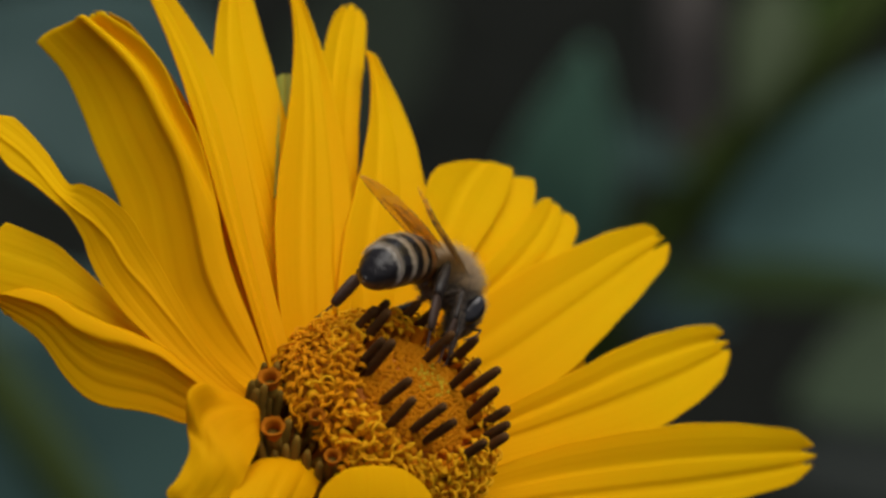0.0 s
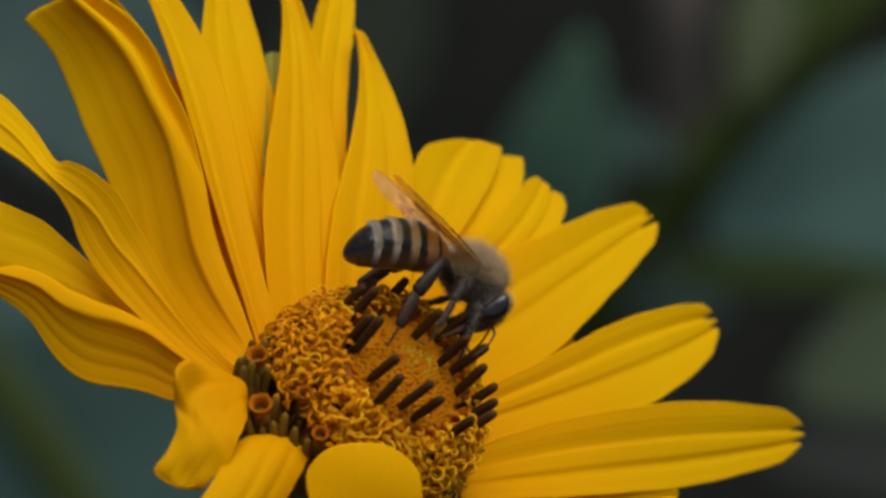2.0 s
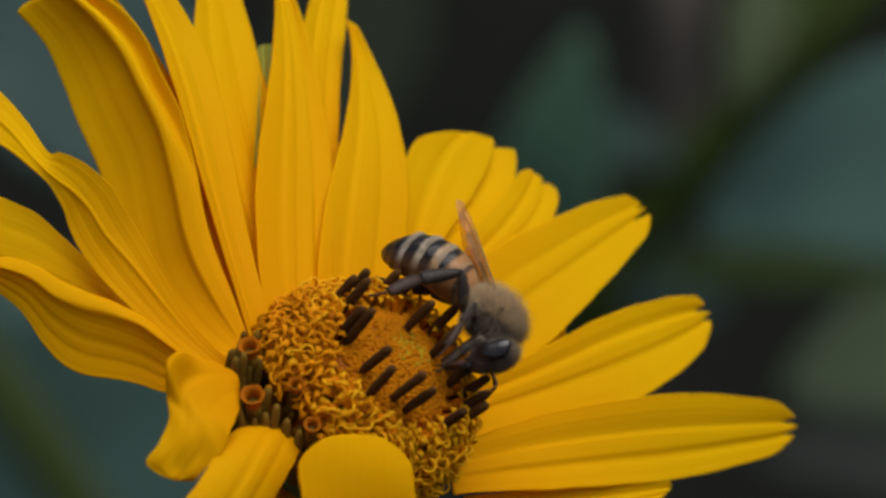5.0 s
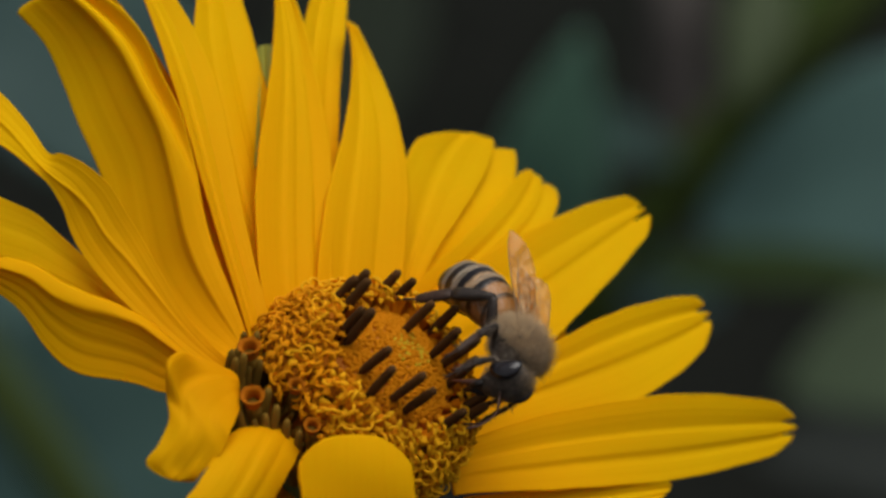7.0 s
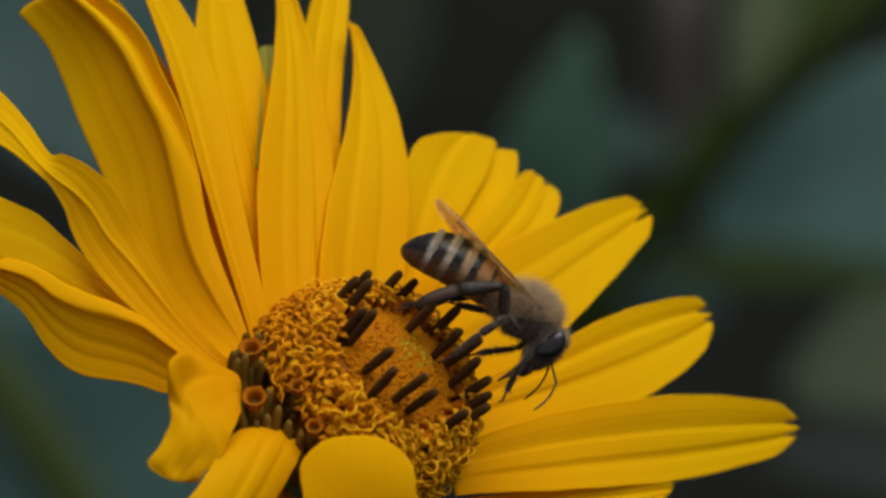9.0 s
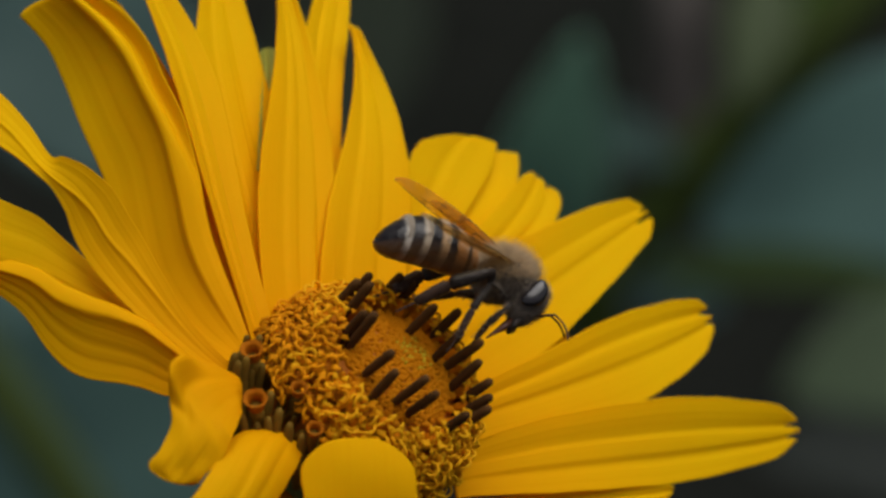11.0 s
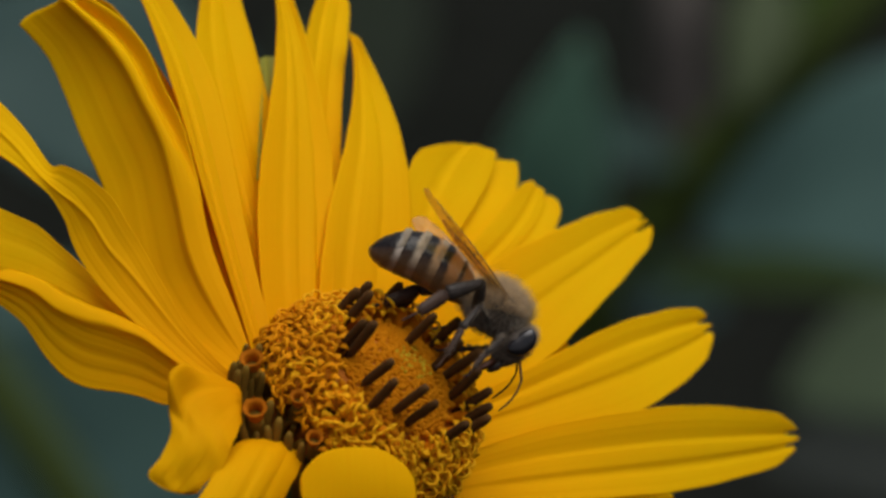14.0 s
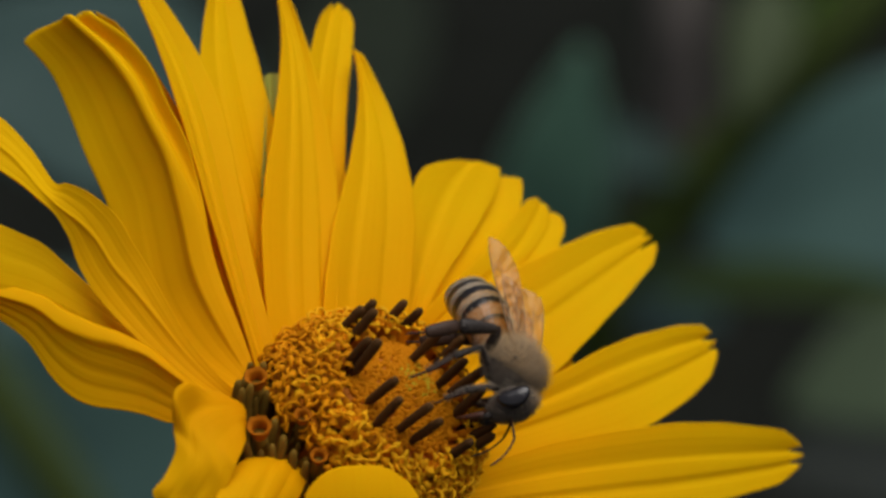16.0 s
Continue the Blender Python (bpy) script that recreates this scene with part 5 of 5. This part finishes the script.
    walk(legs["hindleg", -1], [
        (0, turned(legs["hindleg", -1].location, -23.1, -50.8, 43.3)),
        (0.5, turned(legs["hindleg", -1].location, 3.5, -68.1, 17.9)),
        (1, turned(legs["hindleg", -1].location, -5.9, -49.4, 39.1)),
        (1.5, turned(legs["hindleg", -1].location, -10.7, -50.6, 26.3)),
        (2, turned(legs["hindleg", -1].location, -14.6, -51.4, 22.9)),
        (2.5, turned(legs["hindleg", -1].location, -20.2, -58.1, 19.3)),
        (3, turned(legs["hindleg", -1].location, -26.4, -49.7, 17.2)),
        (3.5, turned(legs["hindleg", -1].location, -27.1, -47.1, 12.2)),
        (4, turned(legs["hindleg", -1].location, -23.6, -30.1, 12.8)),
        (4.2, turned(legs["hindleg", -1].location, -34.0, -38.9, 12.5)),
        (6.3, turned(legs["hindleg", -1].location, -36.1, -50.8, 22.6)),
        (6.5, turned(legs["hindleg", -1].location, -33.1, -54.4, 20.5)),
        (7, turned(legs["hindleg", -1].location, -25.0, -25.2, -3.2)),
        (7.5, turned(legs["hindleg", -1].location, -31.8, -28.4, -16.8)),
        (8, turned(legs["hindleg", -1].location, -26.7, -13.4, -15.4)),
        (8.2, turned(legs["hindleg", -1].location, -31.1, -5.0, -4.7)),
        (8.5, turned(legs["hindleg", -1].location, -36.0, 7.4, -19.5)),
        (9, turned(legs["hindleg", -1].location, -32.0, -2.9, -0.4)),
        (9.2, turned(legs["hindleg", -1].location, -27.2, -0.9, 6.4)),
        (11.3, turned(legs["hindleg", -1].location, 12.6, -3.7, 27.4)),
        (11.5, turned(legs["hindleg", -1].location, 5.5, -8.8, 34.1)),
        (12, turned(legs["hindleg", -1].location, -10.1, -17.2, 29.3)),
        (12.5, turned(legs["hindleg", -1].location, -10.2, -11.7, 34.6)),
        (13, turned(legs["hindleg", -1].location, -12.3, -12.8, 31.6)),
        (13.5, turned(legs["hindleg", -1].location, -10.7, -11.9, 35.9)),
        (14, turned(legs["hindleg", -1].location, -23.2, -19.8, 29.6)),
        (14.5, turned(legs["hindleg", -1].location, -29.6, -25.1, 34.6)),
        (14.8, turned(legs["hindleg", -1].location, -29.1, -31.2, 47.9)),
        (15, turned(legs["hindleg", -1].location, -36.9, -32.8, 66.8)),
        (15.5, turned(legs["hindleg", -1].location, -27.2, -31.2, 72.2)),
        (16, turned(legs["hindleg", -1].location, -32.2, -32.0, 55.9)),
    ])
    walk(legs["hindleg", 1], [
        (0, turned(legs["hindleg", 1].location, 13.1, -36.0, 6.8)),
        (0.5, turned(legs["hindleg", 1].location, 23.7, -13.7, 6.7)),
        (1, turned(legs["hindleg", 1].location, 9.3, -24.4, 13.8)),
        (1.5, turned(legs["hindleg", 1].location, -3.7, -21.3, 15.2)),
        (2, turned(legs["hindleg", 1].location, -0.7, -19.1, 14.1)),
        (2.5, turned(legs["hindleg", 1].location, -14.3, -17.5, 16.1)),
        (3, turned(legs["hindleg", 1].location, -18.4, -8.7, 14.5)),
        (3.5, turned(legs["hindleg", 1].location, -12.9, -8.7, 18.6)),
        (4, turned(legs["hindleg", 1].location, -11.0, -6.7, 26.7)),
        (4.2, turned(legs["hindleg", 1].location, -10.8, -6.4, 26.3)),
        (6.3, turned(legs["hindleg", 1].location, -8.2, -3.8, 22.1)),
        (6.5, turned(legs["hindleg", 1].location, -8.0, -3.6, 21.6)),
        (7, turned(legs["hindleg", 1].location, -7.4, -2.9, 20.6)),
        (7.5, turned(legs["hindleg", 1].location, -6.8, -2.3, 19.6)),
        (8, turned(legs["hindleg", 1].location, -6.2, -1.7, 18.6)),
        (8.2, turned(legs["hindleg", 1].location, -5.9, -1.4, 18.2)),
        (8.5, turned(legs["hindleg", 1].location, -5.5, -1.1, 17.6)),
        (9, turned(legs["hindleg", 1].location, -4.9, -0.5, 16.6)),
        (9.2, turned(legs["hindleg", 1].location, -4.7, -0.2, 16.2)),
        (11.3, turned(legs["hindleg", 1].location, -2.1, 2.4, 11.9)),
        (11.5, turned(legs["hindleg", 1].location, -0.1, -5.4, 12.2)),
        (12, turned(legs["hindleg", 1].location, 2.2, -9.3, 13.6)),
        (12.5, turned(legs["hindleg", 1].location, 10.1, -4.6, 15.7)),
        (13, turned(legs["hindleg", 1].location, 11.2, -8.0, 16.3)),
        (13.5, turned(legs["hindleg", 1].location, 12.8, -4.1, 19.6)),
        (14, turned(legs["hindleg", 1].location, 19.3, -4.8, 18.6)),
        (14.5, turned(legs["hindleg", 1].location, 21.9, -6.1, 28.4)),
        (14.8, turned(legs["hindleg", 1].location, 20.5, -9.5, 38.9)),
        (15, turned(legs["hindleg", 1].location, 20.5, -9.5, 38.9)),
        (15.5, turned(legs["hindleg", 1].location, 20.5, -9.5, 38.9)),
        (16, turned(legs["hindleg", 1].location, 20.5, -9.5, 38.9)),
    ])
    walk(legs["midleg", -1], [
        (0, turned(legs["midleg", -1].location, -15.6, -42.7, 26.4)),
        (0.5, turned(legs["midleg", -1].location, -15.6, -42.7, 26.4)),
        (1, turned(legs["midleg", -1].location, -15.6, -42.7, 26.4)),
        (1.5, turned(legs["midleg", -1].location, -21.6, -35.6, 17.6)),
        (2, turned(legs["midleg", -1].location, -25.9, -37.1, 14.2)),
        (2.5, turned(legs["midleg", -1].location, -37.6, -43.2, 19.9)),
        (3, turned(legs["midleg", -1].location, -38.1, -28.1, 12.9)),
        (3.5, turned(legs["midleg", -1].location, -38.1, -29.1, 9.5)),
        (4, turned(legs["midleg", -1].location, -29.3, -56.7, 29.5)),
        (4.2, turned(legs["midleg", -1].location, -27.3, -62.7, 27.5)),
        (6.3, turned(legs["midleg", -1].location, -21.3, -62.4, 25.5)),
        (6.5, turned(legs["midleg", -1].location, -15.6, -62.8, 16.2)),
        (7, turned(legs["midleg", -1].location, -39.4, -66.1, 34.3)),
        (7.5, turned(legs["midleg", -1].location, -46.3, -74.2, 43.3)),
        (8, turned(legs["midleg", -1].location, -34.5, -65.0, 22.5)),
        (8.2, turned(legs["midleg", -1].location, -36.7, -42.7, 1.6)),
        (8.5, turned(legs["midleg", -1].location, -35.6, -10.4, -23.9)),
        (9, turned(legs["midleg", -1].location, -18.1, -9.7, -18.2)),
        (9.2, turned(legs["midleg", -1].location, -5.4, -10.5, -20.3)),
        (11.3, turned(legs["midleg", -1].location, -15.6, -21.4, -16.3)),
        (11.5, turned(legs["midleg", -1].location, -16.5, -22.4, -15.9)),
        (12, turned(legs["midleg", -1].location, -19.0, -25.0, -15.0)),
        (12.5, turned(legs["midleg", -1].location, -21.4, -27.6, -14.0)),
        (13, turned(legs["midleg", -1].location, -23.8, -30.1, -13.1)),
        (13.5, turned(legs["midleg", -1].location, -26.2, -32.7, -12.1)),
        (14, turned(legs["midleg", -1].location, -28.7, -35.3, -11.2)),
        (14.5, turned(legs["midleg", -1].location, -31.1, -37.9, -10.2)),
        (14.8, turned(legs["midleg", -1].location, -32.6, -39.5, -9.6)),
        (15, turned(legs["midleg", -1].location, -38.3, -53.0, 13.2)),
        (15.5, turned(legs["midleg", -1].location, -28.1, -52.4, 15.7)),
        (16, turned(legs["midleg", -1].location, -33.8, -40.3, -1.2)),
    ])
    walk(legs["midleg", 1], [
        (0, turned(legs["midleg", 1].location, -21.0, -2.4, -30.1)),
        (0.5, turned(legs["midleg", 1].location, -21.0, -2.4, -30.1)),
        (1, turned(legs["midleg", 1].location, -21.0, -2.4, -30.1)),
        (1.5, turned(legs["midleg", 1].location, -12.2, 5.9, -26.4)),
        (2, turned(legs["midleg", 1].location, -7.0, 4.7, -24.6)),
        (2.5, turned(legs["midleg", 1].location, 1.3, -4.5, -32.2)),
        (3, turned(legs["midleg", 1].location, 5.0, 11.5, -30.0)),
        (3.5, turned(legs["midleg", 1].location, 6.3, 11.3, -26.8)),
        (4, turned(legs["midleg", 1].location, -9.9, -18.5, -34.0)),
        (4.2, turned(legs["midleg", 1].location, -11.0, -23.5, -30.0)),
        (6.3, turned(legs["midleg", 1].location, -15.5, -21.9, -26.4)),
        (6.5, turned(legs["midleg", 1].location, -17.3, -19.4, -16.4)),
        (7, turned(legs["midleg", 1].location, -2.5, -30.3, -38.9)),
        (7.5, turned(legs["midleg", 1].location, 0.7, -41.7, -46.3)),
        (8, turned(legs["midleg", 1].location, -2.8, -25.5, -27.8)),
        (8.2, turned(legs["midleg", 1].location, 7.3, 0.1, -16.2)),
        (8.5, turned(legs["midleg", 1].location, 18.7, 35.4, -0.4)),
        (9, turned(legs["midleg", 1].location, 0.3, 38.4, 1.0)),
        (9.2, turned(legs["midleg", 1].location, -10.6, 39.6, 8.3)),
        (11.3, turned(legs["midleg", 1].location, -3.6, 27.1, 2.8)),
        (11.5, turned(legs["midleg", 1].location, -2.9, 25.9, 2.2)),
        (12, turned(legs["midleg", 1].location, -1.3, 22.9, 1.0)),
        (12.5, turned(legs["midleg", 1].location, 0.4, 19.9, -0.3)),
        (13, turned(legs["midleg", 1].location, 2.0, 16.9, -1.5)),
        (13.5, turned(legs["midleg", 1].location, 3.7, 13.9, -2.7)),
        (14, turned(legs["midleg", 1].location, 5.4, 10.8, -3.9)),
        (14.5, turned(legs["midleg", 1].location, 7.0, 7.8, -5.0)),
        (14.8, turned(legs["midleg", 1].location, 8.0, 6.0, -5.7)),
        (15, turned(legs["midleg", 1].location, 4.1, -12.4, -24.2)),
        (15.5, turned(legs["midleg", 1].location, -6.0, -10.8, -22.9)),
        (16, turned(legs["midleg", 1].location, 5.8, 3.4, -13.3)),
    ])
    walk(legs["foreleg", -1], [
        (0, turned(legs["foreleg", -1].location, -15.7, -21.1, -7.8)),
        (0.5, turned(legs["foreleg", -1].location, -15.7, -21.1, -7.8)),
        (1, turned(legs["foreleg", -1].location, -15.7, -21.1, -7.8)),
        (1.5, turned(legs["foreleg", -1].location, -15.7, -21.1, -7.8)),
        (2, turned(legs["foreleg", -1].location, -15.7, -21.1, -7.8)),
        (2.5, turned(legs["foreleg", -1].location, -15.7, -21.1, -7.8)),
        (3, turned(legs["foreleg", -1].location, -15.7, -21.1, -7.8)),
        (3.5, turned(legs["foreleg", -1].location, -15.7, -21.1, -7.8)),
        (4, turned(legs["foreleg", -1].location, -15.7, -21.1, -7.8)),
        (4.2, turned(legs["foreleg", -1].location, -15.7, -21.1, -7.8)),
        (6.3, turned(legs["foreleg", -1].location, -15.7, -21.1, -7.8)),
        (6.5, turned(legs["foreleg", -1].location, 2.5, -10.3, -20.0)),
        (7, turned(legs["foreleg", -1].location, -31.5, -33.4, -12.1)),
        (7.5, turned(legs["foreleg", -1].location, -38.0, -54.8, -4.6)),
        (8, turned(legs["foreleg", -1].location, -27.8, -27.9, -14.5)),
        (8.2, turned(legs["foreleg", -1].location, -19.4, -17.0, -28.9)),
        (8.5, turned(legs["foreleg", -1].location, -6.8, -0.5, -50.5)),
        (9, turned(legs["foreleg", -1].location, 9.7, -8.2, -24.7)),
        (9.2, turned(legs["foreleg", -1].location, -7.6, 1.8, -20.2)),
        (11.3, turned(legs["foreleg", -1].location, 10.7, 22.0, -49.7)),
        (11.5, turned(legs["foreleg", -1].location, 15.3, 14.7, -40.7)),
        (12, turned(legs["foreleg", -1].location, 6.6, 11.0, -34.1)),
        (12.5, turned(legs["foreleg", -1].location, -2.2, 7.4, -27.6)),
        (13, turned(legs["foreleg", -1].location, -11.0, 3.7, -21.1)),
        (13.5, turned(legs["foreleg", -1].location, -19.8, 0.1, -14.5)),
        (14, turned(legs["foreleg", -1].location, -19.8, 0.1, -14.5)),
        (14.5, turned(legs["foreleg", -1].location, -19.8, 0.1, -14.5)),
        (14.8, turned(legs["foreleg", -1].location, -19.8, 0.1, -14.5)),
        (15, turned(legs["foreleg", -1].location, -19.8, 0.1, -14.5)),
        (15.5, turned(legs["foreleg", -1].location, -19.8, 0.1, -14.5)),
        (16, turned(legs["foreleg", -1].location, -19.8, 0.1, -14.5)),
    ])
    walk(legs["foreleg", 1], [
        (0, turned(legs["foreleg", 1].location, -7.0, 25.9, -5.0)),
        (0.5, turned(legs["foreleg", 1].location, -7.0, 25.9, -5.0)),
        (1, turned(legs["foreleg", 1].location, -7.0, 25.9, -5.0)),
        (1.5, turned(legs["foreleg", 1].location, -7.0, 25.9, -5.0)),
        (2, turned(legs["foreleg", 1].location, -7.0, 25.9, -5.0)),
        (2.5, turned(legs["foreleg", 1].location, -7.0, 25.9, -5.0)),
        (3, turned(legs["foreleg", 1].location, -7.0, 25.9, -5.0)),
        (3.5, turned(legs["foreleg", 1].location, -7.0, 25.9, -5.0)),
        (4, turned(legs["foreleg", 1].location, -7.0, 25.9, -5.0)),
        (4.2, turned(legs["foreleg", 1].location, -7.0, 25.9, -5.0)),
        (6.3, turned(legs["foreleg", 1].location, -7.0, 25.9, -5.0)),
        (6.5, turned(legs["foreleg", 1].location, -17.9, 40.7, 11.2)),
        (7, turned(legs["foreleg", 1].location, 8.3, 12.4, -4.5)),
        (7.5, turned(legs["foreleg", 1].location, 10.3, -10.5, -8.6)),
        (8, turned(legs["foreleg", 1].location, 6.3, 18.6, -2.2)),
        (8.2, turned(legs["foreleg", 1].location, 5.4, 32.5, 11.7)),
        (8.5, turned(legs["foreleg", 1].location, 5.0, 52.3, 33.5)),
        (9, turned(legs["foreleg", 1].location, -22.3, 44.2, 18.1)),
        (9.2, turned(legs["foreleg", 1].location, -7.6, 51.3, 4.8)),
        (11.3, turned(legs["foreleg", 1].location, -9.2, 76.4, 36.9)),
        (11.5, turned(legs["foreleg", 1].location, -18.6, 69.0, 31.5)),
        (12, turned(legs["foreleg", 1].location, -13.8, 63.9, 22.1)),
        (12.5, turned(legs["foreleg", 1].location, -8.9, 58.5, 12.9)),
        (13, turned(legs["foreleg", 1].location, -3.9, 52.8, 3.9)),
        (13.5, turned(legs["foreleg", 1].location, 1.1, 47.0, -4.9)),
        (14, turned(legs["foreleg", 1].location, 1.1, 47.0, -4.9)),
        (14.5, turned(legs["foreleg", 1].location, 1.1, 47.0, -4.9)),
        (14.8, turned(legs["foreleg", 1].location, 1.1, 47.0, -4.9)),
        (15, turned(legs["foreleg", 1].location, 1.1, 47.0, -4.9)),
        (15.5, turned(legs["foreleg", 1].location, 1.1, 47.0, -4.9)),
        (16, turned(legs["foreleg", 1].location, 1.1, 47.0, -4.9)),
    ])
    walk(antennae[-1], [
        (0, turned(antennae[-1].location, -46.1, -0.9, -27.6)),
        (0.5, turned(antennae[-1].location, -19.5, -2.6, -35.0)),
        (1, turned(antennae[-1].location, -23.9, -19.1, -32.0)),
        (1.5, turned(antennae[-1].location, -23.7, -22.0, -40.0)),
        (2, turned(antennae[-1].location, -20.8, -21.6, -38.0)),
        (2.5, turned(antennae[-1].location, -43.1, -15.8, -23.8)),
        (3, turned(antennae[-1].location, -46.9, -15.4, -10.0)),
        (3.5, turned(antennae[-1].location, -46.7, -9.9, -19.7)),
        (4, turned(antennae[-1].location, -24.1, -19.7, 1.8)),
        (4.2, turned(antennae[-1].location, -53.3, -17.9, 3.4)),
        (6.3, turned(antennae[-1].location, -37.6, -27.8, 29.4)),
        (6.5, turned(antennae[-1].location, -24.6, -26.2, 21.0)),
        (7, turned(antennae[-1].location, -25.1, -39.4, 37.4)),
        (7.5, turned(antennae[-1].location, -44.5, -50.2, 34.4)),
        (8, turned(antennae[-1].location, -25.5, -70.7, 56.3)),
        (8.2, turned(antennae[-1].location, -20.2, -69.7, 40.0)),
        (8.5, turned(antennae[-1].location, -28.0, -48.2, 29.7)),
        (9, turned(antennae[-1].location, -13.7, -15.8, -0.7)),
        (9.2, turned(antennae[-1].location, 0.0, -18.6, -38.0)),
        (11.3, turned(antennae[-1].location, -19.2, -69.2, -18.8)),
        (11.5, turned(antennae[-1].location, -13.2, -69.5, -26.2)),
        (12, turned(antennae[-1].location, -16.1, -16.9, -42.6)),
        (12.5, turned(antennae[-1].location, 3.8, -45.4, -32.0)),
        (13, turned(antennae[-1].location, -1.6, -48.7, -24.6)),
        (13.5, turned(antennae[-1].location, -29.9, -54.6, -18.4)),
        (14, turned(antennae[-1].location, 6.0, -22.6, -18.4)),
        (14.5, turned(antennae[-1].location, 15.3, -38.3, -16.0)),
        (14.8, turned(antennae[-1].location, 22.7, -50.7, -5.7)),
        (15, turned(antennae[-1].location, 1.3, -48.8, 1.4)),
        (15.5, turned(antennae[-1].location, 23.1, -86.0, 27.0)),
        (16, turned(antennae[-1].location, -6.4, -39.8, 11.2)),
    ])
    walk(antennae[1], [
        (0, turned(antennae[1].location, 67.1, -31.8, 29.3)),
        (0.5, turned(antennae[1].location, 53.1, -29.8, 54.1)),
        (1, turned(antennae[1].location, 43.7, -42.6, 40.9)),
        (1.5, turned(antennae[1].location, 33.2, -35.8, 46.3)),
        (2, turned(antennae[1].location, 32.9, -37.8, 41.9)),
        (2.5, turned(antennae[1].location, 38.6, -29.3, 32.9)),
        (3, turned(antennae[1].location, 42.3, -33.7, 23.0)),
        (3.5, turned(antennae[1].location, 42.5, -29.4, 31.9)),
        (4, turned(antennae[1].location, 18.9, -16.7, 22.0)),
        (4.2, turned(antennae[1].location, 47.6, -19.1, 14.9)),
        (6.3, turned(antennae[1].location, 36.5, 0.6, 25.7)),
        (6.5, turned(antennae[1].location, 34.3, 0.3, 48.1)),
        (7, turned(antennae[1].location, 14.4, -13.9, 31.6)),
        (7.5, turned(antennae[1].location, 15.3, -22.4, 24.1)),
        (8, turned(antennae[1].location, 32.2, -60.6, 11.6)),
        (8.2, turned(antennae[1].location, 21.2, -66.2, 25.7)),
        (8.5, turned(antennae[1].location, 23.0, -61.1, 15.5)),
        (9, turned(antennae[1].location, 21.7, -27.7, 34.6)),
        (9.2, turned(antennae[1].location, 12.4, -36.7, 40.9)),
        (11.3, turned(antennae[1].location, 56.2, -90.0, 15.8)),
        (11.5, turned(antennae[1].location, 43.6, -84.5, 26.7)),
        (12, turned(antennae[1].location, 26.6, -44.1, 27.7)),
        (12.5, turned(antennae[1].location, 14.5, -59.3, 16.8)),
        (13, turned(antennae[1].location, 13.5, -58.8, -0.5)),
        (13.5, turned(antennae[1].location, 15.4, -55.2, 17.5)),
        (14, turned(antennae[1].location, 24.4, -26.7, 19.7)),
        (14.5, turned(antennae[1].location, 8.3, -21.3, 9.9)),
        (14.8, turned(antennae[1].location, 4.6, -45.5, 24.9)),
        (15, turned(antennae[1].location, -1.1, -28.4, 43.6)),
        (15.5, turned(antennae[1].location, 23.1, -82.0, 37.5)),
        (16, turned(antennae[1].location, 6.6, -20.4, 41.7)),
    ])


motions()
